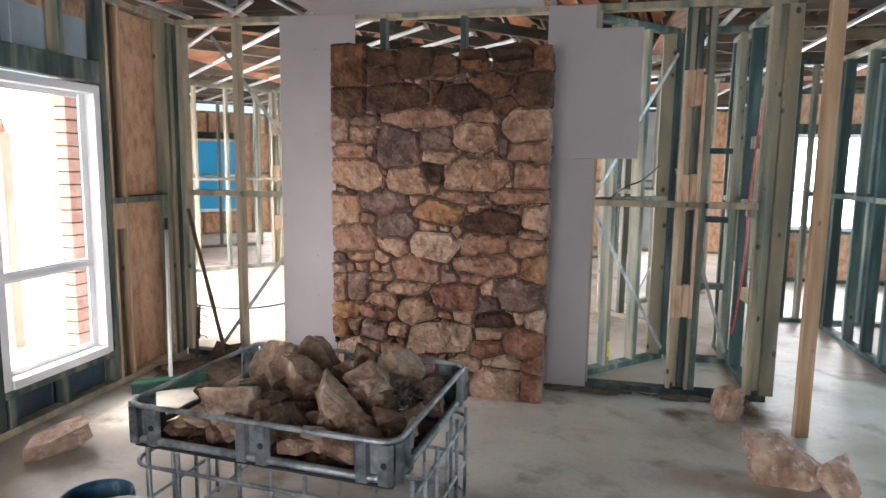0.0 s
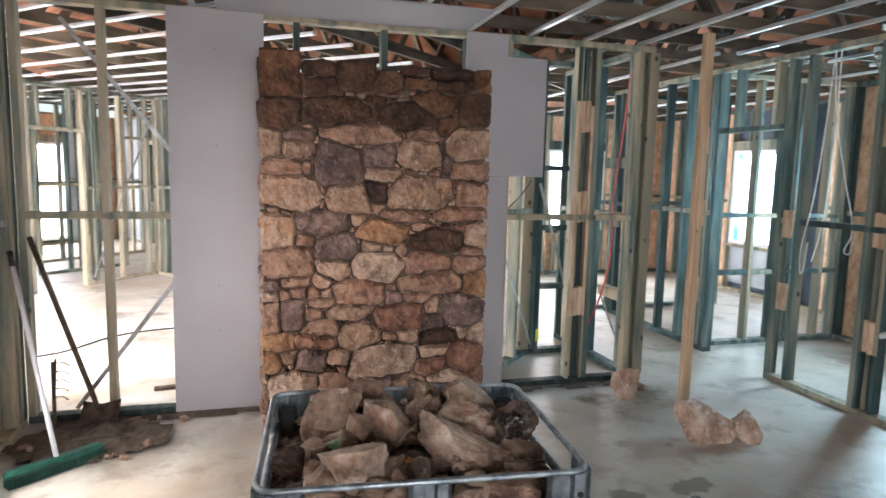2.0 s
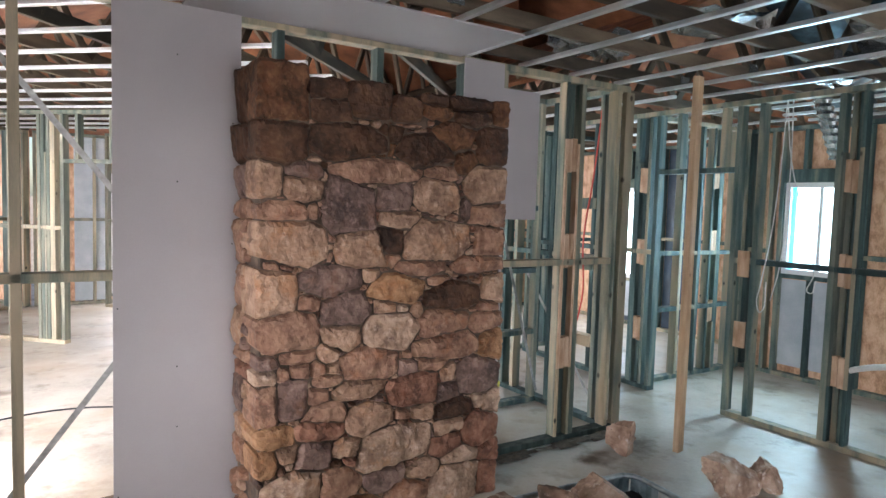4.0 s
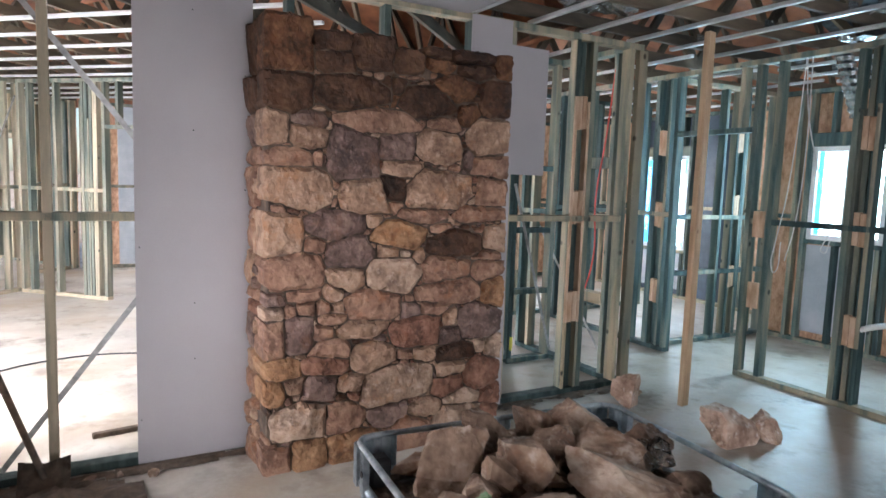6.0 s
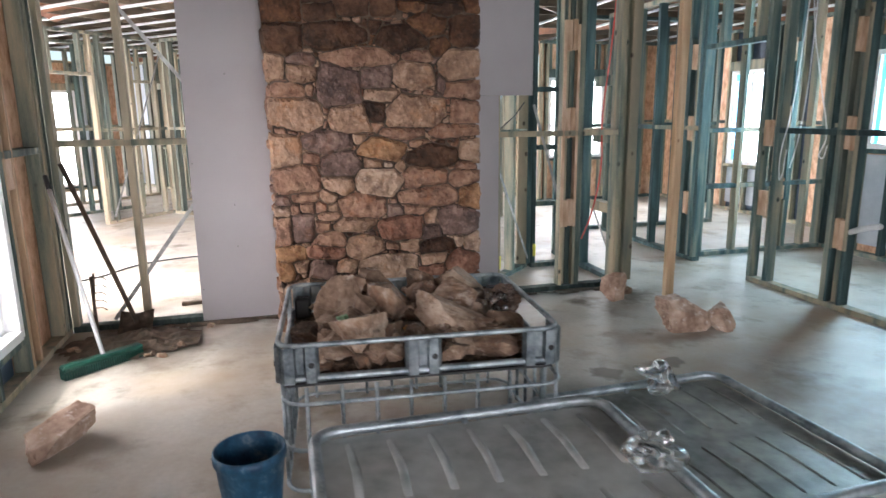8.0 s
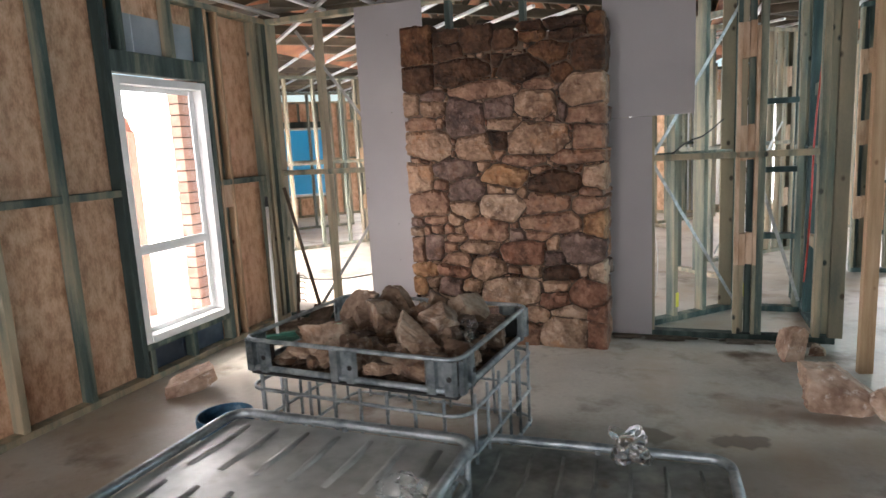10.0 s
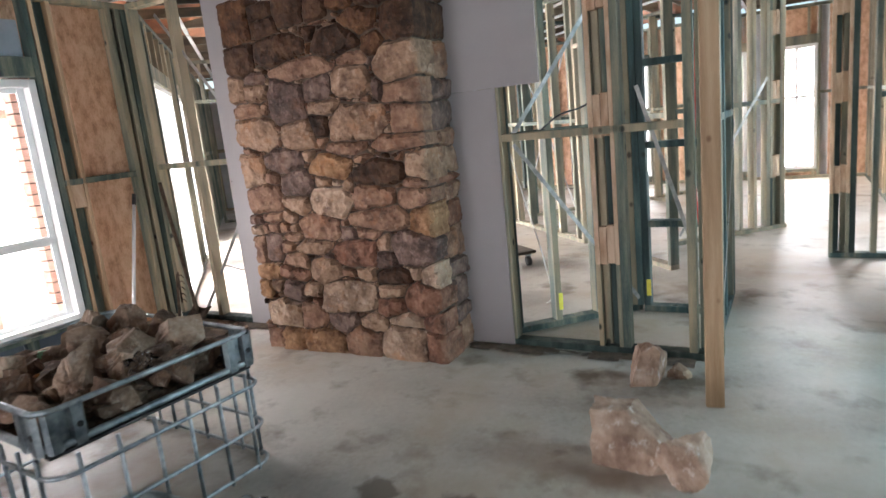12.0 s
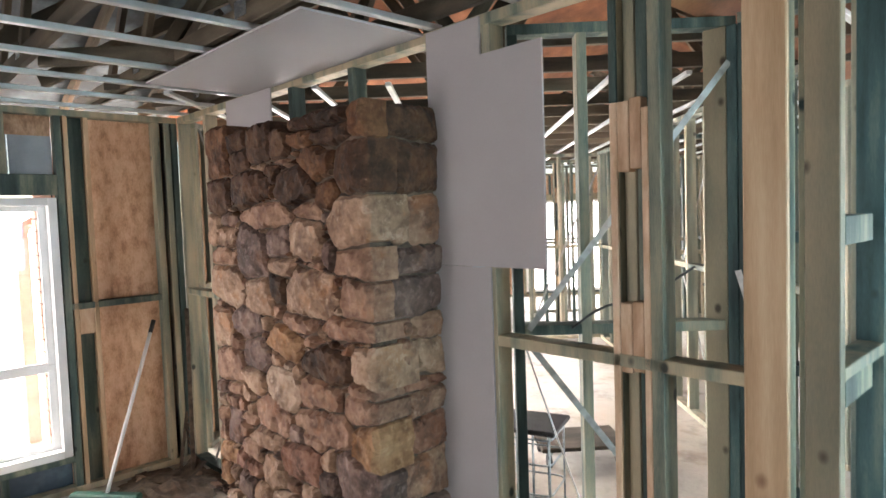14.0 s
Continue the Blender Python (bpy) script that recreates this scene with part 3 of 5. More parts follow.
G_NF = [(0.75, 1.32, 2.1, 0.15), (1.75, 2.15, 2.1, 0.15), (3.3, 4.3, 2.1, 0.15)]
north_far = stud_wall("wall_north_far", (2.75, 12.85), (-2.6, 12.85), "outer wall frame with strand board between studs", wood=PALE, gaps=G_NF)
clad(north_far, -1, 5.35, [OSB, CEMENT, OSB], G_NF, step=0.6)
for w, gaps in ((north, G_N), (north_far, G_NF)):
    for g in gaps:
        window(w, g[0], g[1] - 0.01, g[3], 2.1, -0.03, bars=(1.3,), mull=((g[0] + g[1]) / 2,))
north_return = stud_wall("wall_north_return", (2.75, 10.1), (2.75, 12.8), "outer wall frame with strand board between studs", wood=PALE)
clad(north_return, -1, 2.7, [OSB])
splay = stud_wall("wall_splay", (0.02, 4.80), (0.72, 5.50), "green treated pine splayed stud frame", studs=[0.0, 0.30, 0.62, 0.94])
G_W = [(0.35, 1.75, 2.15, 0.03), (2.5, 4.3, 2.15, 0.03)]
wing_sw = stud_wall("wall_wing", (-3.30, 4.80), (-7.6, 9.1), "outer wall frame with tall glazed openings", wood=PALE, gaps=G_W)
clad(wing_sw, 1, 6.08, [OSB, CEMENT, OSB], G_W)
for g in G_W:
    window(wing_sw, g[0], g[1] - 0.01, 0.03, 2.12, 0.0, depth=0.12, mull=((g[0] + g[1]) / 2,), bars=(1.0,), label="tall white framed glazed door")
wing_x = stud_wall("wall_wing_cross", (-5.97, 7.47), (-3.23, 10.76), "green treated pine stud frame across the wing", wood=PALE, gaps=[(0.1, 0.75, 2.1, 0), (2.3, 3.0, 2.1, 0)])
packed_stud(wing_x, 2.05, material=PINE, wood=PALE, edge=PALE)
wing_y = stud_wall("wall_wing_inner", (-7.9, 9.5), (-3.9, 13.5), "pale pine stud frame further along the wing", wood=PALE, gaps=[(2.6, 3.4, 2.1, 0)])
wing_z = stud_wall("wall_wing_room", (-4.9, 10.75), (-2.75, 12.75), "green treated pine stud frame of a room in the wing", gaps=[(1.4, 2.15, 2.1, 0)])
packed_stud(wing_z, 0.62, material=PINE, wood=GREEN, edge=PALE)
G_E = [(1.2, 2.9, 2.1, 0.5), (3.6, 5.6, 2.1, 0.1)]
wing_end = stud_wall("wall_wing_end", (-9.6, 11.1), (-4.0, 16.7), "outer wall frame with strand board between studs", gaps=G_E)
clad(wing_end, 1, 7.9, [CEMENT, OSB, OSB], G_E)
for g in G_E:
    window(wing_end, g[0], g[1] - 0.01, g[3], 2.1, 0.0, film=[(g[0] + 0.06, g[1] - 0.07)] if g[0] < 2 else ())
G_B = [(1.2, 2.2, 2.1, 0.9)]
wing_ne = stud_wall("wall_wing_side", (-2.65, 12.85), (-5.0, 16.3), "outer wall frame with strand board between studs", gaps=G_B)
clad(wing_ne, -1, 4.17, [OSB, CEMENT], G_B)
wing_w2 = stud_wall("wall_wing_gable", (-7.6, 9.1), (-9.6, 11.1), "outer wall frame with strand board between studs")
clad(wing_w2, 1, 2.82, [CEMENT])
# south wall out of view; its openings are assumed, to admit frontal light
G_S = [(0.9, 2.7, 2.15, 0.1), (3.6, 6.9, 2.15, 0.03)]
south = stud_wall("wall_south", (-3.2, -3.1), (4.3, -3.1), "unseen outer wall frame with assumed wide glazed openings", gaps=G_S)
clad(south, -1, 7.5, [OSB], G_S)
for g in G_S:
    window(south, g[0], g[1] - 0.01, g[3], 2.12, -0.03, mull=((g[0] + g[1]) / 2,), label="unseen wide glazed opening that lets in frontal fill light")

# steel strap braces on the frames
for w, pts in ((back, ((0.27, 0.055, 0.06), (1.55, 0.055, 1.78))), (back, ((0.27, 0.06, 2.58), (1.4, 0.06, 1.12))), (splay, ((0.06, -0.02, 1.36), (0.95, -0.02, 2.5))), (splay, ((0.06, -0.02, 1.30), (0.95, -0.02, 0.1))),
               (wing_x, ((3.1, -0.01, 0.1), (4.2, -0.01, 2.5))), (corridor, ((1.7, -0.01, 0.1), (3.4, -0.01, 2.5))), (corridor, ((1.7, -0.012, 2.5), (3.4, -0.012, 0.1))), (hall_return, ((0.0, -0.012, 1.6), (0.46, -0.012, 0.1))), (far_hall, ((0.05, -0.012, 0.1), (1.15, -0.012, 1.6))), (hall_w, ((0.1, -0.012, 0.06), (1.2, -0.012, 1.3)))):
    a, b = Vector(pts[0]), Vector(pts[1])
    d = (b - a)
    bm = box(-d.length / 2, d.length / 2, -0.0015, 0.0015, -0.014, 0.014)
    ob = part("strap_brace", bm, BRACE, w, "galvanised steel strap brace")
    ob.location, ob.rotation_euler = (a + b) / 2, (0, -math.atan2(d.z, d.x), 0)

# area lamps in place of sky light at openings; the west one a panel outdoors
for nm, e, tgt, sx, sy, power, col in (("daylight_west_sky", (-8.6, 3.0, 2.8), (-3.2, 3.0, 2.2), 13.0, 9.0, 4200, (1.0, 0.965, 0.985)),
                                       ("daylight_wing", (-4.16, 5.42, 1.08), (-3.16, 6.42, 1.08), 1.38, 2.05, 165, (1.0, 0.965, 0.985)),
                                       ("daylight_wing_far", (-5.83, 7.07, 1.08), (-4.83, 8.07, 1.08), 1.78, 2.05, 200, (1.0, 0.965, 0.985)),
                                       # added frontal fill behind the assumed south openings
                                       ("daylight_south", (2.05, -3.25, 1.1), (2.05, 0, 1.1), 3.25, 2.1, 48, (0.90, 0.95, 1.0)),
                                       ("daylight_south_west", (-1.4, -3.25, 1.1), (-1.4, 0, 1.1), 1.75, 2.0, 75, (1.0, 0.955, 0.99)),
                                       ("daylight_north_far", (-1.05, 12.99, 1.12), (-1.05, 11.0, 1.12), 1.0, 1.9, 110, (0.98, 0.97, 1.0)),
                                       ("daylight_wing_end", (-6.46, 14.46, 1.1), (-5.46, 13.46, 1.1), 1.98, 1.95, 150, (1.0, 0.97, 0.98)),
                                       ("daylight_north_mid", (1.72, 12.99, 1.12), (1.72, 11.0, 1.12), 0.55, 1.9, 130, (0.98, 0.97, 1.0)),
                                       ("daylight_north", (3.425, 10.14, 1.42), (3.425, 9.0, 1.42), 1.05, 1.35, 140, (0.96, 0.97, 1.0)),
                                       ("daylight_east", (5.33, 7.75, 1.41), (4.0, 7.75, 1.41), 0.9, 1.38, 75, (0.72, 0.90, 1.0)),
                                       ("daylight_east_near", (4.41, 4.59, 1.61), (3.0, 4.59, 1.61), 0.78, 0.98, 105, (0.58, 0.86, 1.0))):
    lamp = new(nm, bpy.data.lights.new(nm, "AREA"))
    lamp.data.shape, lamp.data.size, lamp.data.size_y, lamp.data.energy, lamp.data.color = "RECTANGLE", sx, sy, power, col
    lamp.matrix_world = look(e, tgt)

# ---- roof: trusses, battens, sarking ----
roof = empty("roof", 0, 0, 0, label="timber roof trusses under dark sarking with steel ceiling battens", category="roof", kind="structure")


def beam(parent, a, b, w, h, material, name):
    """Sawn stock from a to b, w thick and h deep."""
    a, b = Vector(a), Vector(b)
    d = b - a
    ln = round(d.length, 2)
    ob = stock(parent, material, ln, w, h, 0, 0, 0, name)
    ob.location = (a + b) / 2
    ob.rotation_euler = d.to_track_quat("X", "Z").to_euler()
    return ob


def truss(c, way, half, rise):
    """A roof truss centred over c, running along way, half its span to each side."""
    wx, wy = way
    def at(s, z):
        return (c[0] + wx * s, c[1] + wy * s, z)
    z0 = H + 0.075
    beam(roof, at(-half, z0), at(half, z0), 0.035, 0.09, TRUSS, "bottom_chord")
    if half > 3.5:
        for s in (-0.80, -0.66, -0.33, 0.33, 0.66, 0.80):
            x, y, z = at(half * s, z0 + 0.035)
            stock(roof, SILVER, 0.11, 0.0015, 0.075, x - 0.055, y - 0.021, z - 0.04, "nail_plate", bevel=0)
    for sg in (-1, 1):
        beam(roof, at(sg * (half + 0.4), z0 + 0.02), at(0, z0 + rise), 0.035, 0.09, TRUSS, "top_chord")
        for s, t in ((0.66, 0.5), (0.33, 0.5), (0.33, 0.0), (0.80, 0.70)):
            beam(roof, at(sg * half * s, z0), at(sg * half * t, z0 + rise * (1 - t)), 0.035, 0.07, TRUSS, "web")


for k in range(14):
    truss((0.55, -3.05 + k * 0.586), (1, 0), 4.0, 1.7)
for k in range(14):
    truss((3.3, 5.15 + k * 0.586), (1, 0), 2.3, 1.1)
q = math.sqrt(0.5)
for k in range(15):
    u = 3.9 + k * 0.62
    v = 4.3
    truss((q * (v - u), q * (v + u)), (q, q), 3.3, 1.5)
for k in range(16):
    stock(roof, BATTEN, 0.038, 7.75, 0.026, -3.08 + k * 0.47, -3.1, H + 0.002, "ceiling_batten")
for k in range(5):
    stock(roof, BATTEN, 0.038, 8.1, 0.026, 1.0 + k * 0.47 * 2, 4.7, H + 0.002, "ceiling_batten")
for k in range(13):
    v = 1.35 + k * 0.47
    beam(roof, (q * (v - 4.6) + 0.0, q * (v + 4.6), H + 0.016), (q * (v - 13), q * (v + 13), H + 0.016), 0.038, 0.026, BATTEN, "ceiling_batten")


def slab(parent, a, b, c, d, material, name):
    bm = bmesh.new()
    lo = [bm.verts.new(p) for p in (a, b, c, d)]
    hi = [bm.verts.new(Vector(p) + Vector((0, 0, 0.03))) for p in (a, b, c, d)]
    bm.faces.new(lo)
    bm.faces.new(hi[::-1])
    for i in range(4):
        bm.faces.new((lo[i], hi[i], hi[(i + 1) % 4], lo[(i + 1) % 4]))
    bmesh.ops.recalc_face_normals(bm, faces=bm.faces)
    return part(name, bm, material, parent)


zr, ze = H + 0.14 + 1.7, H + 0.0
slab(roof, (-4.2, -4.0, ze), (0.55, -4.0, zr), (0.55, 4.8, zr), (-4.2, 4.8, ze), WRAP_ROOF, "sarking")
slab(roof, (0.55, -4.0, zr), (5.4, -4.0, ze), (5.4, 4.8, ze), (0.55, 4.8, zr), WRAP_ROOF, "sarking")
slab(roof, (-4.2, 4.82, ze), (0.55, 4.82, zr), (0.55, 9.0, zr), (-4.2, 9.0, ze), TILE, "sarking")
slab(roof, (0.55, 4.82, zr), (5.4, 4.82, ze), (5.4, 9.0, ze), (0.55, 9.0, zr), TILE, "sarking")
zr2 = H + 0.14 + 1.2
slab(roof, (0.6, 4.84, ze), (3.3, 4.84, zr2), (3.3, 13.4, zr2), (0.6, 13.4, ze), TILE, "sarking")
slab(roof, (3.3, 4.84, zr2), (6.0, 4.84, ze), (6.0, 13.4, ze), (3.3, 13.4, zr2), TILE, "sarking")
zr3 = H + 0.16 + 1.6
def wing_at(u, v, z):
    return (q * (v - u), q * (v + u), z)
slab(roof, wing_at(6.5, 0.4, ze), wing_at(3.4, 4.3, zr3), wing_at(14.6, 4.3, zr3), wing_at(14.6, 0.4, ze), TILE, "sarking")
slab(roof, wing_at(3.4, 4.3, zr3), wing_at(3.4, 8.2, ze), wing_at(14.6, 8.2, ze), wing_at(14.6, 4.3, zr3), TILE, "sarking")
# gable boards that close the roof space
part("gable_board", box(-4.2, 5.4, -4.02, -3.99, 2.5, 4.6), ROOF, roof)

r = random.Random(21)
for k in range(16):
    bm = bmesh.new()
    bmesh.ops.create_grid(bm, x_segments=7, y_segments=7, size=0.5)
    for v in bm.verts:
        v.co.z = 0.16 * noise.noise(v.co * 4 + Vector((k * 3.0, 0, 0)))
        v.co *= 0.55
    bmesh.ops.solidify(bm, geom=bm.faces[:], thickness=0.002)
    x, y = r.uniform(0.2, 4.0), r.uniform(1.2, 4.6)
    sc = link_mesh("foil_scrap", bm, SILVER)
    sc.location, sc.rotation_euler = (x, y, H + 0.175), (r.uniform(-0.3, 0.3), r.uniform(-0.3, 0.3), r.uniform(0, 3))
    tagged(sc, "loose crumpled silver foil lying on the trusses", "foil", "foil scraps on the trusses")

# ---- stone chimney ----
CX, CY = -0.965, 4.375
chimney = empty("stone_chimney", CX, CY, 0, label="fieldstone chimney breast of brown and tan split stones", category="chimney")
part("core", box(-0.72, 0.725, -0.168, 0.20, 0, 2.27), MORTAR, chimney, "dark recessed mortar core")
LAID = []


def lay(rows):
    """A course of stones: centre x and height, width and height in metres, and a tone."""
    for r in rows.split(";"):
        x, z, w, h, tone = r.split()
        LAID.append((float(x), float(z), float(w), float(h), tone))


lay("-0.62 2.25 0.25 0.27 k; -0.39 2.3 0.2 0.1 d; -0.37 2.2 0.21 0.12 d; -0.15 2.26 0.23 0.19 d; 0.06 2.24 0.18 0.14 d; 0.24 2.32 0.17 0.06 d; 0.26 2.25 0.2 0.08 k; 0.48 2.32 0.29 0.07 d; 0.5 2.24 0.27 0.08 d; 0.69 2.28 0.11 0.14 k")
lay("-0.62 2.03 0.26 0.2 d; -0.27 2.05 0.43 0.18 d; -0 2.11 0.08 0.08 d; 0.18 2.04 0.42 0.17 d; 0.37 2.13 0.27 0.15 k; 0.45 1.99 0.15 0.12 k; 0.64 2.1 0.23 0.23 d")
lay("-0.68 1.84 0.12 0.16 t; -0.51 1.89 0.19 0.07 g; -0.12 1.91 0.57 0.11 b; 0.29 1.92 0.22 0.07 b; 0.6 1.87 0.33 0.21 t; -0.51 1.8 0.23 0.11 t; -0.26 1.72 0.33 0.28 g; -0.01 1.77 0.23 0.15 g; 0.27 1.79 0.3 0.18 t; 0.04 1.66 0.27 0.09 t")
lay("-0.61 1.69 0.24 0.09 b; -0.46 1.69 0.05 0.1 b; 0.46 1.72 0.06 0.13 g; 0.62 1.69 0.29 0.12 b; -0.55 1.53 0.37 0.22 t; -0.03 1.55 0.19 0.12 d; -0.17 1.5 0.37 0.18 t; 0.28 1.54 0.48 0.23 t; 0.64 1.54 0.24 0.18 b")
lay("0.18 1.39 0.31 0.08 b; 0.55 1.4 0.41 0.1 b; -0.64 1.29 0.21 0.22 t; -0.36 1.34 0.35 0.14 g; -0.13 1.36 0.09 0.07 t; 0.01 1.27 0.38 0.18 o; 0.29 1.32 0.15 0.05 b; -0.47 1.23 0.12 0.08 b; -0.27 1.18 0.3 0.17 g; -0.05 1.19 0.13 0.1 t; 0.39 1.23 0.4 0.17 d; 0.67 1.25 0.16 0.16 t")
lay("0.64 1.15 0.15 0.06 b; -0.58 1.08 0.32 0.2 b; -0.29 1.04 0.23 0.13 t; -0.01 1.06 0.35 0.21 p; 0.34 1.07 0.32 0.15 b; 0.63 1.06 0.24 0.12 b; 0.34 0.93 0.47 0.15 b; 0.67 0.92 0.16 0.18 o; 0.15 1.16 0.07 0.08 t")
lay("-0.53 0.96 0.19 0.07 b; -0.37 0.96 0.11 0.1 t; -0.68 0.94 0.1 0.07 g; -0.69 0.87 0.1 0.08 p; -0.6 0.88 0.07 0.07 b; -0.52 0.89 0.1 0.08 b; -0.42 0.89 0.08 0.08 b; -0.34 0.88 0.08 0.07 t; -0.13 0.88 0.36 0.17 b; 0.11 0.84 0.13 0.08 g; 0.28 0.84 0.22 0.07 b; 0.37 0.78 0.09 0.12 t")
lay("0.58 0.73 0.33 0.24 g; -0.68 0.73 0.11 0.2 b; -0.55 0.75 0.18 0.2 g; -0.36 0.82 0.2 0.06 b; -0.42 0.75 0.13 0.08 b; -0.2 0.75 0.33 0.1 t; 0.15 0.7 0.36 0.19 r; -0.37 0.65 0.24 0.1 b; -0.12 0.58 0.27 0.19 t; 0.08 0.58 0.1 0.06 b; 0.21 0.57 0.15 0.09 t; 0.38 0.67 0.17 0.11 g")
lay("0.43 0.56 0.29 0.11 d; 0.59 0.59 0.07 0.09 p; 0.69 0.57 0.14 0.14 p; -0.64 0.56 0.2 0.11 o; -0.4 0.56 0.28 0.1 r; -0.68 0.44 0.12 0.14 o; -0.57 0.47 0.16 0.08 t; -0.46 0.44 0.25 0.14 g; -0.24 0.45 0.19 0.09 t; 0 0.41 0.58 0.24 p; 0.39 0.46 0.2 0.09 t; 0.37 0.35 0.24 0.13 r; 0.62 0.4 0.27 0.21 r")
lay("-0.54 0.27 0.29 0.21 p; -0.28 0.25 0.23 0.16 b; -0.03 0.23 0.25 0.13 g; 0.23 0.24 0.22 0.11 t; 0.48 0.27 0.27 0.08 p; 0.69 0.26 0.17 0.12 r")
lay("-0.7 0.06 0.21 0.18 b; -0.49 0.07 0.19 0.18 o; -0.21 0.08 0.36 0.19 o; 0.11 0.09 0.29 0.2 b; 0.44 0.11 0.34 0.23 p; 0.69 0.1 0.16 0.2 r")


def outline(i, stones, grow=1.16):
    """The outline of stone i: its block with clipped corners, cut half way to each neighbour."""
    x, z, w, h = stones[i][:4]
    a, b = w / 2 * grow, h / 2 * grow
    cut = random.Random(i * 31 + len(stones))
    c = [cut.uniform(0.52, 0.86) for _ in range(8)]
    if stones is LAID:
        square = (0, 1, 2, 7) if x + w / 2 > 0.69 else (3, 4, 5, 6) if x - w / 2 < -0.69 else ()
        c = [0.95 if k in square else f for k, f in enumerate(c)]
    poly = [Vector(p) for p in ((a, -b * c[0]), (a, b * c[1]), (a * c[2], b), (-a * c[3], b), (-a, b * c[4]), (-a, -b * c[5]), (-a * c[6], -b), (a * c[7], -b))]
    for j, s in enumerate(stones):
        if j == i:
            continue
        d = Vector((s[0] - x, s[1] - z))
        if abs(d.x) > (w + s[2]) * 0.75 or abs(d.y) > (h + s[3]) * 0.75:
            continue
        ax, ay = d.x / (w + s[2]), d.y / (h + s[3])
        n = Vector((math.copysign(abs(ax) ** 1.55, ax), math.copysign(abs(ay) ** 1.55, ay)))
        n.normalize()
        n.rotate(Matrix.Rotation(random.Random(min(i, j) * 997 + max(i, j)).uniform(-0.13, 0.13), 2))
        mine, theirs = abs(n.x) * w + abs(n.y) * h, abs(n.x) * s[2] + abs(n.y) * s[3]
        lim = d.dot(n) * mine / (mine + theirs) - 0.0034
        out = []
        for k, p in enumerate(poly):
            o = poly[k - 1]
            dp, do = p.dot(n) - lim, o.dot(n) - lim
            if (dp < 0) != (do < 0):
                out.append(o + (p - o) * (do / (do - dp)))
            if dp < 0:
                out.append(p)
        if len(out) > 2:
            poly = out
    if stones is LAID:
        poly = [Vector((max(-0.748 - x, min(0.752 - x, p.x)), p.y)) for p in poly]
    return poly


def chip(x, y, seed):
    """Relief of a split stone face: broad facets and fine chips."""
    return (abs(noise.noise(Vector((x * 9, y * 9, seed)))) - 0.25) * 1.7 + noise.noise(Vector((x * 24, y * 24, seed))) * 0.8 + noise.noise(Vector((x * 60, y * 60, seed))) * 0.45


def stone_mesh(poly, proud, back, rng, rough=0.012):
    """A split stone: outline in x and z, its face broken into a few planes and chips, proud towards -y."""
    seed = rng.uniform(0, 90)
    dense = []
    for k, p in enumerate(poly):
        o = poly[k - 1]
        n = max(1, int((p - o).length / 0.02))
        for s in range(n):
            dense.append(o + (p - o) * (s / n))
    cen = sum(dense, Vector((0, 0))) / len(dense)
    dense = [(dense[k - 1] + dense[k] * 6 + dense[(k + 1) % len(dense)]) / 8 for k in range(len(dense))]
    size = max(max((p - cen).length for p in dense), 0.03)
    edge = []
    for p in dense:
        d = (p - cen).normalized()
        edge.append(p + d * min(0.013, size * 0.13) * (noise.noise(Vector((p.x * 20, p.y * 20, seed))) + 0.6 * noise.noise(Vector((p.x * 55, p.y * 55, seed)))))
    planes = [(rng.uniform(-0.18, 0.18), rng.uniform(-0.18, 0.18), rng.uniform(0.0, 0.008)) for _ in range(4)]
    ring = np.array([(p.x, p.y) for p in edge])
    way = np.roll(ring, -1, 0) - ring
    span = np.maximum((way ** 2).sum(1), 1e-12)

    def inset(q):
        f = np.clip(((q - ring) * way).sum(1) / span, 0, 1)
        return float(np.sqrt(((ring + way * f[:, None] - q) ** 2).sum(1)).min())

    def inside(q):
        y0, y1 = ring[:, 1] > q[1], np.roll(ring[:, 1], -1) > q[1]
        hit = (y0 != y1) & (q[0] < ring[:, 0] + way[:, 0] * (q[1] - ring[:, 1]) / np.where(way[:, 1] == 0, 1e-9, way[:, 1]))
        return hit.sum() % 2 == 1

    grid = min(0.019, max(0.009, size * 0.16))
    pts = list(edge)
    for i in range(int(np.ptp(ring[:, 0]) / grid) + 1):
        for j in range(int(np.ptp(ring[:, 1]) / grid) + 1):
            q = ring.min(0) + grid * np.array((i + 0.5 * (j % 2) + rng.uniform(-0.3, 0.3), j + rng.uniform(-0.3, 0.3)))
            if inside(q) and inset(q) > grid * 0.4:
                pts.append(Vector(q))
    verts, _, tris, *_ = geometry.delaunay_2d_cdt(pts, [], [list(range(len(edge)))], 1, 1e-6)
    turn = min(0.011, size * 0.26)
    bm = bmesh.new()
    front = []
    for v in verts:
        d = min(1.0, inset(np.array((v.x, v.y))) / turn)
        if d < 0.02:
            y = 0.008
        else:
            lift = proud + min(a * (v.x - cen.x) + b * (v.y - cen.y) + c for a, b, c in planes)
            y = -max(0.002, lift) * (1 - (1 - d) ** 2) + rough * 0.75 * chip(v.x, v.y, seed) * (0.45 + 0.55 * d)
        front.append(bm.verts.new((v.x, y, v.y)))
    for t in tris:
        bm.faces.new([front[i] for i in t])
    rim = [e for e in bm.edges if e.is_boundary]
    out = bmesh.ops.extrude_edge_only(bm, edges=rim)["geom"]
    for v in out:
        if isinstance(v, bmesh.types.BMVert):
            v.co.y = back
    bmesh.ops.recalc_face_normals(bm, faces=bm.faces)
    return bm


rng = random.Random(4)
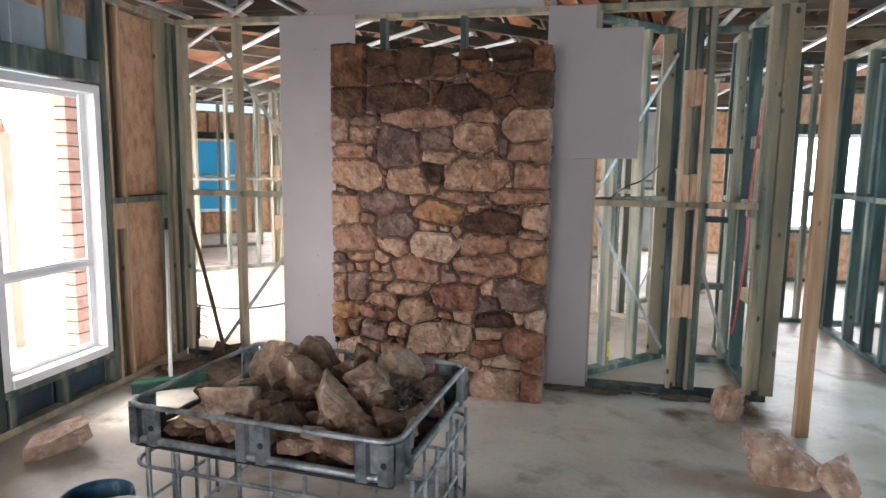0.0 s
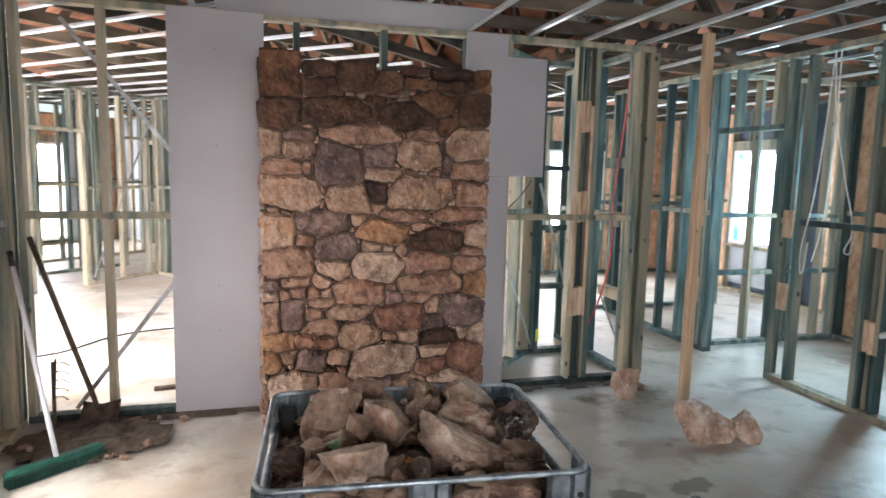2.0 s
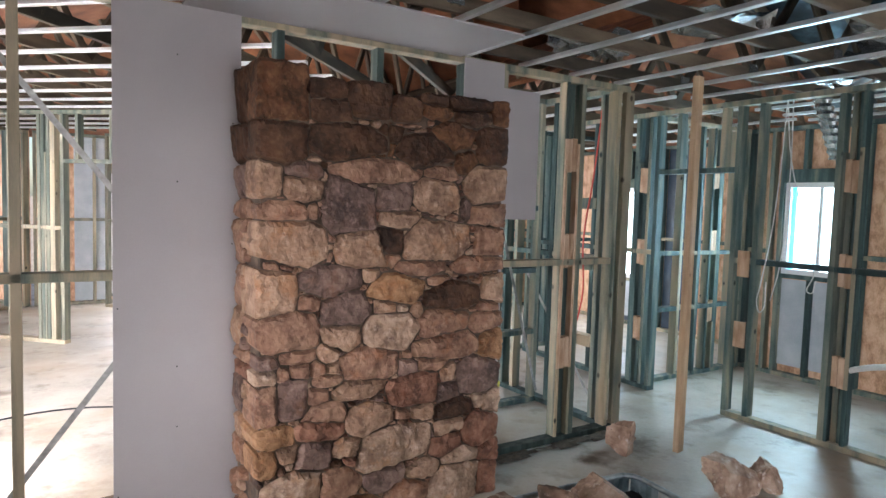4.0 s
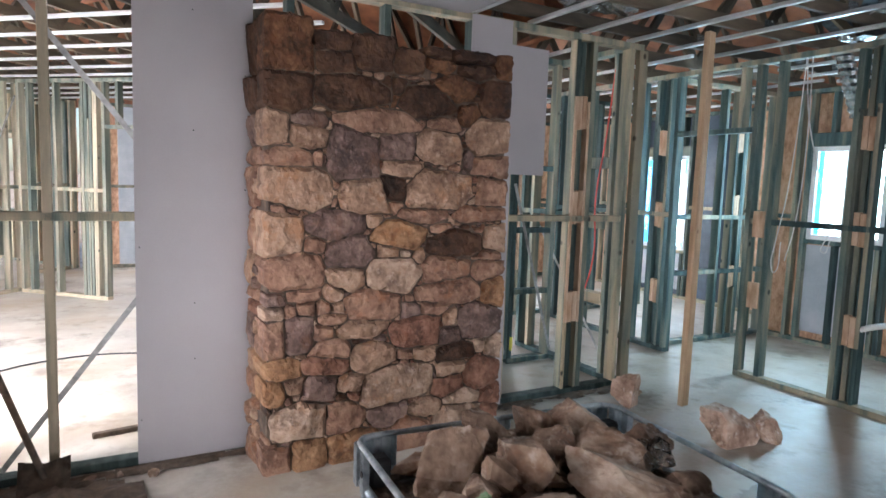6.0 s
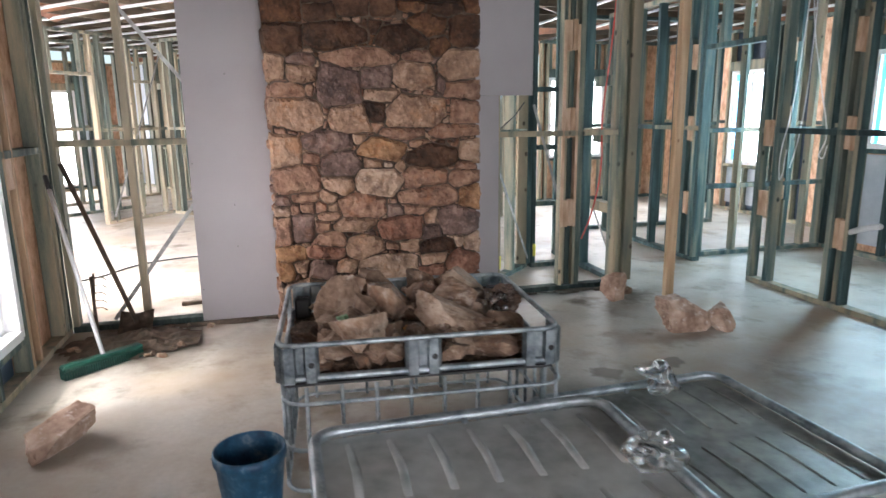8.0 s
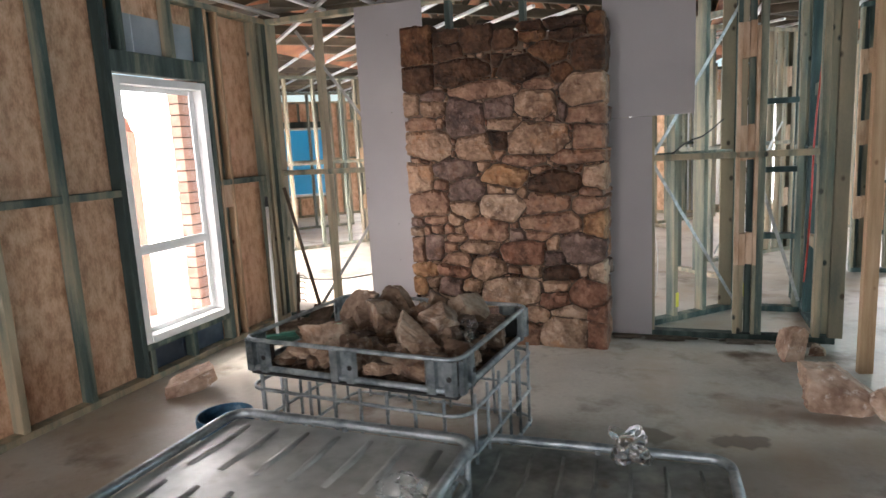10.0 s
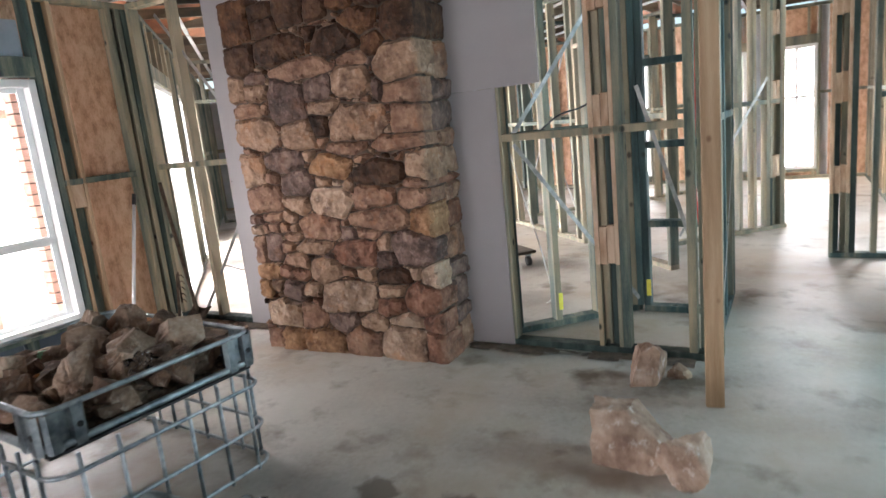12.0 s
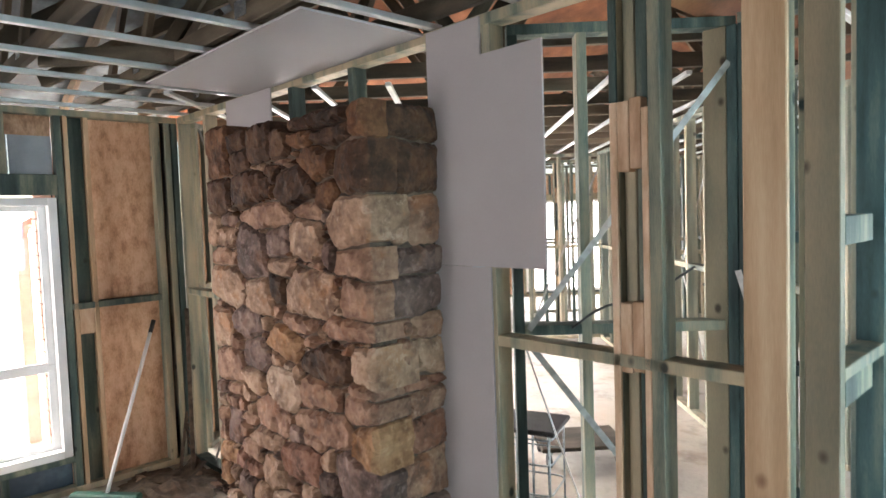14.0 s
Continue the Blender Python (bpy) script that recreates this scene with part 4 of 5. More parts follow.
# small chinking stones where the courses leave room
for k in range(2600):
    x, z = rng.uniform(-0.72, 0.72), rng.uniform(0.03, 2.28)
    w, h = rng.uniform(0.025, 0.075), rng.uniform(0.02, 0.045)
    if all(abs(s[0] - x) > (s[2] + w) * 0.455 or abs(s[1] - z) > (s[3] + h) * 0.455 for s in LAID):
        LAID.append((x, z, w, h, rng.choice("bbtgd")))


def set_stone(bm, tone, x, y, z, turn):
    ob = part("stone", bm, TONES[tone], chimney)
    ob.location, ob.rotation_euler = (x, y, z), (0, 0, radians(turn))
    return ob


faces = [outline(i, LAID) for i in range(len(LAID))]
# slivers of stone wedged into the gaps that the courses leave
gx, gz = np.meshgrid(np.arange(-0.71, 0.711, 0.007), np.arange(0.03, 2.17, 0.007))
gap = np.full(gx.shape, 9.0)
for s, poly in zip(LAID, faces):
    near = np.full(gx.shape, -9.0)
    for k, p in enumerate(poly):
        e = p - poly[k - 1]
        if e.length > 1e-5:
            near = np.maximum(near, ((gx - s[0] - p.x) * e.y - (gz - s[1] - p.y) * e.x) / e.length)
    gap = np.minimum(gap, near)
wedges = []
while len(wedges) < 240:
    iz, ix = np.unravel_index(int(np.argmax(gap)), gap.shape)
    g = gap[iz, ix]
    if g < 0.0085:
        break
    x, z, ring = float(gx[iz, ix]), float(gz[iz, ix]), []
    for k in range(12):
        a, reach = k * math.tau / 12, 0.006
        while reach < min(3.2 * g, 0.06):
            jz, jx = int(round((z + (reach + 0.007) * math.sin(a) - 0.03) / 0.007)), int(round((x + (reach + 0.007) * math.cos(a) + 0.71) / 0.007))
            if not (0 <= jz < gap.shape[0] and 0 <= jx < gap.shape[1]) or gap[jz, jx] < 0.003:
                break
            reach += 0.004
        ring.append(reach)
    wedges.append((x, z, [Vector((q * math.cos(k * math.tau / 12), q * math.sin(k * math.tau / 12))) for k, q in enumerate(ring)]))
    turn = (np.arctan2(gz - z, gx - x) % math.tau) / math.tau * 12
    low = np.floor(turn).astype(int) % 12
    rr = np.array(ring)
    gap = np.minimum(gap, np.hypot(gx - x, gz - z) - (rr[low] * (1 - turn % 1) + rr[(low + 1) % 12] * (turn % 1)) - 0.002)
for x, z, ring in wedges:
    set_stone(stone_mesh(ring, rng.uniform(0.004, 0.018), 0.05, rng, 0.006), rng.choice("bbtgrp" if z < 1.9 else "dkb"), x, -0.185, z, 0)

sides = {1: [], -1: []}
for i, s in enumerate(LAID):
    edge = 1 if s[0] + s[2] / 2 > 0.69 else -1 if s[0] - s[2] / 2 < -0.69 else 0
    deep = rng.uniform(0.10, 0.25) if edge and s[2] > 0.1 else 0.12
    if edge:
        sides[edge].append((s[1], s[3], deep, s[4]))
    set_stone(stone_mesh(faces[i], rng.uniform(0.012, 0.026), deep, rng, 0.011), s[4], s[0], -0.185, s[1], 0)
# the returns of the chimney
for sg, rows in sides.items():
    cells = []
    for z, h, deep, tone in rows:
        y0, y1 = -0.185 + deep + 0.01, 0.215
        if y1 - y0 > 0.05 and h > 0.05:
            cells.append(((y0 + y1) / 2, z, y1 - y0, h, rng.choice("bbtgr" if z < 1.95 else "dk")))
    for k in range(200):
        yy, zz, ww, hh = rng.uniform(-0.02, 0.2), rng.uniform(0.03, 2.25), rng.uniform(0.05, 0.11), rng.uniform(0.04, 0.08)
        if all(abs(c[0] - yy) > (c[2] + ww) * 0.46 or abs(c[1] - zz) > (c[3] + hh) * 0.46 for c in cells):
            cells.append((yy, zz, ww, hh, rng.choice("bbtg")))
    flip = [(-c[0] if sg < 0 else c[0], *c[1:]) for c in cells]
    for i, c in enumerate(flip):
        set_stone(stone_mesh(outline(i, flip), rng.uniform(0.010, 0.028), 0.08, rng, 0.010), c[4], sg * 0.735, cells[i][0], c[1], 90 * sg)

# ---- plasterboard ----


def sheet(name, spans, y0, y1, label):
    """A plasterboard sheet made of joined rectangles (x0, x1, z0, z1), one mesh."""
    bm = bmesh.new()
    for x0, x1, z0, z1 in spans:
        add_box(bm, x0, x1, y0, y1, z0, z1)
    ob = link_mesh(name, bm, BOARD)
    return tagged(ob, label, "plasterboard")


def screw_heads(sheet_ob, x0, x1, z0, z1, y, seed, n):
    r = random.Random(seed)
    for k in range(n):
        bm = bmesh.new()
        bmesh.ops.create_cone(bm, cap_ends=True, segments=8, radius1=0.004, radius2=0.003, depth=0.002, matrix=pose(r.choice((x0 + 0.02, x1 - 0.02, (x0 + x1) / 2)), y, z0 + (z1 - z0) * (k + 0.5) / n, 90))
        part("screw_head", bm, BLACK, sheet_ob)


sh = sheet("plasterboard_sheet", [(-2.28, -1.68, 0.012, 2.69)], 4.588, 4.598, "tall grey plasterboard sheet screwed to the stud frame")
screw_heads(sh, -2.28, -1.7, 0.1, 2.6, 4.5872, 3, 8)
sh = sheet("plasterboard_sheet", [(-0.27, 0.078, 0.012, 1.658)], 4.588, 4.598, "narrow grey plasterboard strip beside the chimney")
sh = sheet("plasterboard_sheet", [(-0.27, 0.05, 1.66, 2.69), (0.05, 0.365, 1.66, 2.535)], 4.588, 4.598, "grey plasterboard sheet with a notched upper corner")
bm = box(-1.97, -0.30, 3.97, 4.66, 2.688, 2.698)
tagged(link_mesh("ceiling_plasterboard", bm, BOARD), "pale plasterboard strip fixed under the ceiling battens", "plasterboard")

# ---- prop post ----
post = empty("pine_post", 1.353, 4.045, 0, 12, "tall raw pine post standing on the slab", "post")
part("shaft", box(-0.045, 0.038, -0.0225, 0.0225, 0, 2.7, bevel=0.003), PINE, post)

# ---- crate of stones: a cut-down steel cage with a pan on top ----


def rounded(x0, x1, y0, y1, z, r=0.06, n=5):
    pts = []
    for cx, cy, a0 in ((x1 - r, y1 - r, 0), (x0 + r, y1 - r, 90), (x0 + r, y0 + r, 180), (x1 - r, y0 + r, 270)):
        for k in range(n + 1):
            a = radians(a0 + 90 * k / n)
            pts.append((cx + r * math.cos(a), cy + r * math.sin(a), z))
    return pts


def cage(parent, x0, x1, y0, y1, levels, top, pitch=0.125, r=0.009):
    for z in levels:
        part("cage_rail", tube(bmesh.new(), rounded(x0, x1, y0, y1, z, 0.09), r, closed=True), STEEL, parent, smooth=True)
    bars = []
    n = int((x1 - x0 - 0.2) / pitch)
    for k in range(n + 1):
        x = x0 + 0.1 + (x1 - x0 - 0.2) * k / n
        bars += [(x, y0), (x, y1)]
    n = int((y1 - y0 - 0.2) / pitch)
    for k in range(n + 1):
        y = y0 + 0.1 + (y1 - y0 - 0.2) * k / n
        bars += [(x0, y), (x1, y)]
    for x, y in bars:
        ob = part("cage_bar", bar(bmesh.new(), (0, 0, 0), (0, 0, top), r * 0.95), STEEL, parent, smooth=True)
        ob.location = (x, y, 0)


crate = empty("stone_crate", -1.12, 2.51, 0, -5.0, "cut down galvanised wire cage crate filled with split stones", "crate")
cage(crate, -0.57, 0.60, -0.47, 0.47, (0.02, 0.20, 0.40), 0.47)
part("rim", tube(bmesh.new(), rounded(-0.575, 0.575, -0.465, 0.465, 0.645, 0.07), 0.0115, closed=True), STEEL, crate, "bent tube rim", smooth=True)
part("lower_rim", tube(bmesh.new(), rounded(-0.568, 0.568, -0.458, 0.458, 0.505, 0.07), 0.016, closed=True), STEEL, crate, smooth=True)
bm = box(-0.555, 0.555, -0.445, 0.445, 0.465, 0.475)
part("pan", bm, BLACK, crate, "dark steel pan")


def bracket(parent, x, y, turn, wide):
    """A pressed steel foot between the two rims, with a bolt hole."""
    bm = bmesh.new()
    prof = [(-wide / 2, 0), (-wide / 2 + 0.015, -0.018), (-wide * 0.15, -0.018), (-wide * 0.1, 0.004), (wide * 0.1, 0.004), (wide * 0.15, -0.018), (wide / 2 - 0.015, -0.018), (wide / 2, 0)]
    lo = [bm.verts.new((px, py, -0.075)) for px, py in prof]
    hi = [bm.verts.new((px, py, 0.075)) for px, py in prof]
    for k in range(len(prof) - 1):
        bm.faces.new((lo[k], lo[k + 1], hi[k + 1], hi[k]))
    bmesh.ops.solidify(bm, geom=bm.faces[:], thickness=0.004)
    ob = part("bracket", bm, STEEL, parent, "pressed galvanised foot bracket")
    ob.location, ob.rotation_euler = (x, y, 0.565), (0, 0, radians(turn))
    bm = bmesh.new()
    bmesh.ops.create_cone(bm, cap_ends=True, segments=12, radius1=0.012, radius2=0.012, depth=0.003, matrix=pose(wide * 0.3, -0.0195, 0.0, 90))
    part("bolt_hole", bm, BLACK, ob)


for x in (-0.49, 0.0, 0.49):
    bracket(crate, x, -0.460, 0, 0.15)
    bracket(crate, x, 0.460, 180, 0.15)
for y in (-0.38, 0.38):
    bracket(crate, 0.570, y, 90, 0.15)
    bracket(crate, -0.570, y, -90, 0.15)


for x in (-0.51, 0.51):
    for y in (-0.39, 0.39):
        part("corner_gusset", box(x - 0.04, x + 0.04, y - 0.035, y + 0.035, 0.476, 0.60, bevel=0.012), BLACK, crate, "black plastic corner block")


def rock_mesh(sx, sy, sz, seed, cuts=9, material=None, bury=0.0):
    """A split rock: a block chipped by random planes, with a rough skin."""
    r = random.Random(seed)
    bm = bmesh.new()
    bmesh.ops.create_cube(bm, size=2.0)
    for k in range(cuts + 2):
        n = Vector((r.gauss(0, 1), r.gauss(0, 1), r.gauss(0, 0.9))).normalized()
        d = r.uniform(0.48, 0.86)
        res = bmesh.ops.bisect_plane(bm, geom=bm.verts[:] + bm.edges[:] + bm.faces[:], plane_co=n * d, plane_no=n, clear_outer=True)
        cut = [e for e in res["geom_cut"] if isinstance(e, bmesh.types.BMEdge)]
        if cut:
            bmesh.ops.holes_fill(bm, edges=cut)
    for i in range(3):
        lo, hi = min(v.co[i] for v in bm.verts), max(v.co[i] for v in bm.verts)
        for v in bm.verts:
            v.co[i] = (v.co[i] - (lo + hi) / 2) * 2 / (hi - lo)
    fine = 0.15 if max(sx, sy) > 0.13 else 0.4
    for _ in range(4):
        bmesh.ops.triangulate(bm, faces=bm.faces[:])
        long_edges = [e for e in bm.edges if e.calc_length() > fine * 1.5]
        if not long_edges:
            break
        bmesh.ops.subdivide_edges(bm, edges=long_edges, cuts=1)
    bmesh.ops.triangulate(bm, faces=bm.faces[:])
    off = Vector((seed * 3.1, seed * 1.7, 0))
    for v in bm.verts:
        v.co *= 1 + 0.05 * noise.noise(v.co * 1.6 + off) + 0.035 * noise.noise(v.co * 3.6 + off) + 0.055 * noise.noise(v.co * 9 + off) + 0.035 * noise.noise(v.co * 21 + off) - 0.06 * abs(noise.noise(v.co * 5.5 + off))
        v.co = Vector((v.co.x * sx / 2, v.co.y * sy / 2, v.co.z * sz / 2))
    lo = min(v.co.z for v in bm.verts)
    for v in bm.verts:
        v.co.z -= lo + bury
    bmesh.ops.recalc_face_normals(bm, faces=bm.faces)
    return bm


def rock(name, x, y, z, sx, sy, sz, seed, turn=0, tip=0, material=ROCK, label="", group="", roll=0):
    bm = rock_mesh(sx, sy, sz * (1.18 if z <= 0 else 1), seed)
    if z <= 0:
        low = sz * 0.18
        for v in bm.verts:
            v.co.z = max(0.0, v.co.z - low)
    ob = link_mesh(name, bm, material)
    ob.location, ob.rotation_euler = (x, y, z), (radians(tip), radians(roll), radians(turn))
    return tagged(ob, label or "rough brown split stone lying in the crate", "stone", group)


def in_crate(u, v):
    a = radians(-5.0)
    return (-1.12 + u * math.cos(a) - v * math.sin(a), 2.51 + u * math.sin(a) + v * math.cos(a))


# the named large stones on top: place in the crate, size, turn, tip
HEAP = "stones heaped in the crate"
for k, (u, v, z, sx, sy, sz, turn, tip, roll) in enumerate((
        (-0.36, 0.20, 0.55, 0.27, 0.24, 0.26, 20, 0, 10), (-0.12, 0.29, 0.60, 0.30, 0.20, 0.19, -12, 0, 8), (0.10, 0.33, 0.60, 0.20, 0.18, 0.18, 30, 0, 0), (0.27, 0.30, 0.58, 0.34, 0.26, 0.20, -28, 0, 12),
        (-0.07, 0.06, 0.54, 0.27, 0.24, 0.25, 5, 0, 0), (0.14, -0.10, 0.56, 0.46, 0.19, 0.17, -36, 0, 18), (0.22, 0.10, 0.62, 0.30, 0.22, 0.16, -30, 0, 15), (-0.22, -0.25, 0.49, 0.27, 0.24, 0.23, 15, 0, -8),
        (0.33, -0.36, 0.48, 0.24, 0.15, 0.13, 3, 0, 0), (0.45, -0.12, 0.50, 0.22, 0.20, 0.16, 40, 0, 0), (0.47, 0.14, 0.50, 0.20, 0.20, 0.20, 10, 0, 0), (-0.47, -0.05, 0.48, 0.18, 0.16, 0.13, 0, 0, 0),
        (0.46, -0.34, 0.48, 0.13, 0.12, 0.11, 20, 0, 0), (0.0, -0.30, 0.48, 0.13, 0.13, 0.16, 50, 0, 0), (-0.44, -0.32, 0.48, 0.18, 0.14, 0.09, 70, 0, 0), (0.40, 0.37, 0.49, 0.20, 0.13, 0.14, 15, 0, 0))):
    x, y = in_crate(u, v)
    rock("crate_stone", x, y, max(0.478, z - 0.045), sx * 0.86, sy * 0.86, sz * 0.98, 11 + k, turn - 6, tip, ROCK, group=HEAP, roll=roll)
r = random.Random(8)
for k in range(96):
    u, v = r.uniform(-0.48, 0.48), r.uniform(-0.37, 0.37)
    s = r.uniform(0.05, 0.15)
    x, y = in_crate(u, v)
    up = 0.10 * max(0, 1 - (abs(u) / 0.55) ** 2) * max(0, 1 - (abs(v - 0.1) / 0.5) ** 2)
    rock("crate_stone", x, y, 0.485 + 1.2 * up * r.random(), s * r.uniform(0.9, 1.3), s, s * r.uniform(0.6, 0.9), 200 + k, r.uniform(0, 180), r.uniform(-14, 14), ROCK, group=HEAP, roll=r.uniform(-14, 14))

# the rubble and dirt that the stones lie in
bm = bmesh.new()
bmesh.ops.create_grid(bm, x_segments=56, y_segments=44, size=1.0)
for v in bm.verts:
    p = Vector((v.co.x * 0.55, v.co.y * 0.44, 0))
    lift = max(0.0, 1 - v.co.x ** 2) * max(0.0, 1 - v.co.y ** 2)
    v.co = p + Vector((0, 0, 0.012 + 0.055 * lift + 0.022 * abs(noise.noise(p * 16)) + 0.014 * noise.noise(p * 38)))
bed = link_mesh("rubble_bed", bm, RUBBLE)
bed.location, bed.rotation_euler = (-1.12, 2.51, 0.476), (0, 0, radians(-5.0))
tagged(bed, "brown rubble and dirt under the stones in the crate", "rubble", kind="stuff")

# ---- loose stones on the slab ----
LOOSE = "stones lying on the slab"
rock("loose_stone", 0.99, 4.27, 0, 0.23, 0.18, 0.23, 71, 20, material=PALE_ROCK, label="pinkish upright stone on the slab by the post", group=LOOSE)
rock("loose_stone", 1.14, 4.33, 0, 0.14, 0.11, 0.08, 72, 50, material=ROCK, label="small brown stone chip on the slab", group=LOOSE)
rock("loose_stone", 1.11, 3.44, 0, 0.38, 0.26, 0.22, 73, 8, material=PALE_ROCK, label="large pinkish split stone on the slab", group=LOOSE)
rock("loose_stone", 1.31, 3.36, 0, 0.22, 0.19, 0.17, 74, -20, material=PALE_ROCK, label="smaller pinkish stone beside the large one", group=LOOSE)
rock("loose_stone", -2.75, 2.83, 0, 0.30, 0.26, 0.18, 75, 25, material=PALE_ROCK, label="pale rough stone on the slab under the window", group=LOOSE)

# ---- mixing pans and bucket ----


def pan(name, x, y, z, turn, w, d, label, base, rib):
    ob = empty(name, x, y, 0, turn, label, "pan")
    part("rim", tube(bmesh.new(), rounded(-w / 2, w / 2, -d / 2, d / 2, z, 0.09), 0.022, closed=True), STEEL, ob, "galvanised tube rim", smooth=True)
    bm = box(-w / 2 + 0.02, w / 2 - 0.02, -d / 2 + 0.02, d / 2 - 0.02, z - 0.045, z - 0.02)
    part("base", bm, base, ob, "dented steel base smeared with grey mortar")
    for k in range(7):
        xx = -w / 2 + 0.12 + k * (w - 0.24) / 6
        for y0, y1 in ((-d / 2 + 0.08, -0.06), (0.06, d / 2 - 0.08)):
            part("pressed_rib", tube(bmesh.new(), [(xx, y0, z - 0.02 - rib * 0.6), (xx + 0.01, (y0 + y1) / 2, z - 0.02 - rib * 0.2), (xx, y1, z - 0.02 - rib * 0.6)], rib, sides=8), base, ob, smooth=True)
    part("lower_rail", tube(bmesh.new(), rounded(-w / 2 + 0.01, w / 2 - 0.01, -d / 2 + 0.01, d / 2 - 0.01, max(z - 0.16, 0.014), 0.09), 0.013, closed=True), STEEL, ob, smooth=True)
    for xx in (-w / 2 + 0.03, 0, w / 2 - 0.03):
        for yy in (-d / 2 + 0.02, d / 2 - 0.02):
            part("leg", bar(bmesh.new(), (xx, yy, 0), (xx, yy, z), 0.014), STEEL, ob, smooth=True)
    return ob


pan("mortar_pan", -1.06, 1.36, 0.38, -1.0, 1.14, 1.0, "galvanised steel pan smeared with grey mortar", WET, 0.018)
pan("mortar_pan", -0.05, 1.80, 0.17, 2.0, 1.08, 1.05, "low galvanised steel pan with dried grey mortar", SLUDGE, 0.009)


def crumpled(name, x, y, z, s, seed, label):
    bm = bmesh.new()
    bmesh.ops.create_icosphere(bm, subdivisions=4, radius=1)
    for v in bm.verts:
        k = 0.72 + 0.6 * noise.noise(v.co * 1.5 + Vector((seed, 0, 0))) + 0.22 * abs(noise.noise(v.co * 3.5 + Vector((0, seed, 0))))
        v.co = Vector((v.co.x * s * k, v.co.y * s * k, v.co.z * s * 0.75 * k))
    lo = min(v.co.z for v in bm.verts)
    for v in bm.verts:
        v.co.z -= lo
    ob = link_mesh(name, bm, CLEAR, smooth=True)
    ob.location = (x, y, z)
    return tagged(ob, label, "bag")


crumpled("plastic_bag", 0.07, 2.24, 0.155, 0.11, 3.0, "crumpled clear plastic bag on the pan rim")
crumpled("plastic_bag", -0.55, 1.33, 0.36, 0.10, 7.0, "crumpled clear plastic bag on the raised pan")
x, y = in_crate(0.42, 0.02)
crumpled("plastic_bag", x, y, 0.56, 0.08, 5.0, "crumpled clear plastic bag among the stones")

bucket = empty("bucket", -1.86, 2.06, 0, 0, "dusty blue plastic bucket with mortar splashes", "bucket")
bm = bmesh.new()
prof = [(0.0, 0.004), (0.105, 0.004), (0.112, 0.02), (0.132, 0.22), (0.140, 0.222), (0.141, 0.245), (0.138, 0.262), (0.131, 0.262), (0.128, 0.225), (0.104, 0.02), (0.0, 0.016)]
rows = [[bm.verts.new((rr * math.cos(a), rr * math.sin(a), zz)) for a in (2 * math.pi * k / 28 for k in range(28))] if rr else [bm.verts.new((0, 0, zz))] for rr, zz in prof]
for a, b in zip(rows, rows[1:]):
    for k in range(28):
        if len(a) == 1:
            bm.faces.new((a[0], b[(k + 1) % 28], b[k]))
        elif len(b) == 1:
            bm.faces.new((a[k], a[(k + 1) % 28], b[0]))
        else:
            bm.faces.new((a[k], a[(k + 1) % 28], b[(k + 1) % 28], b[k]))
bmesh.ops.recalc_face_normals(bm, faces=bm.faces)
part("body", bm, BLUE, bucket, smooth=True)
part("handle", tube(bmesh.new(), [(0.142 * math.cos(a), 0.142 * math.sin(a), 0.235 - 0.11 * math.sin(a)) for a in (math.pi * k / 14 for k in range(15))], 0.003), STEEL, bucket, "wire handle hanging down", smooth=True)

# ---- broom, shovels, dirt in the corner ----
broom = empty("broom", -2.80, 3.84, 0, 40, "green headed push broom leaning into the corner", "broom")
bm = box(-0.25, 0.25, -0.035, 0.035, 0.045, 0.085, bevel=0.012)
part("head", bm, GREEN_PLASTIC, broom)
bm = bmesh.new()
r = random.Random(2)
for i in range(34):
    for j in range(4):
        x, y = -0.24 + i * 0.0145, -0.026 + j * 0.0175
        add_box(bm, x - 0.005, x + 0.005, y - 0.005, y + 0.005, 0.0, 0.05)
part("bristles", bm, GREEN_PLASTIC, broom, "stiff green bristles")
hd = pose(-2.80, 3.84, 0, 0, 0, 40).inverted()
a, b = Vector((-2.80, 3.85, 0.08)), Vector((-3.13, 4.33, 1.16))
part("handle", bar(bmesh.new(), hd @ a, hd @ (a + (b - a) * 0.92), 0.014, 10), WHITE, broom, "pale mauve handle", smooth=True)
part("grip", bar(bmesh.new(), hd @ (a + (b - a) * 0.92), hd @ b, 0.016, 10), BLACK, broom, smooth=True)

shovel = empty("shovel", -2.70, 4.30, 0, 0, "long handled square shovel leaning on the frame", "shovel")
bm = bmesh.new()
g = [[bm.verts.new((-0.11 + 0.22 * i / 4, -0.14 + 0.30 * j / 4, 0.012 + 0.05 * abs(i / 4 - 0.5) + 0.14 * (j / 4) ** 2)) for i in range(5)] for j in range(5)]
for j in range(4):
    for i in range(4):
        bm.faces.new((g[j][i], g[j][i + 1], g[j + 1][i + 1], g[j + 1][i]))
bmesh.ops.solidify(bm, geom=bm.faces[:], thickness=0.004)
part("blade", bm, DIRT, shovel, "dirty dark steel blade", smooth=True)
part("shaft", bar(bmesh.new(), (0, 0.10, 0.10), (-0.40, 0.27, 1.22), 0.016, 10), DIRT, shovel, "dark worn timber shaft", smooth=True)

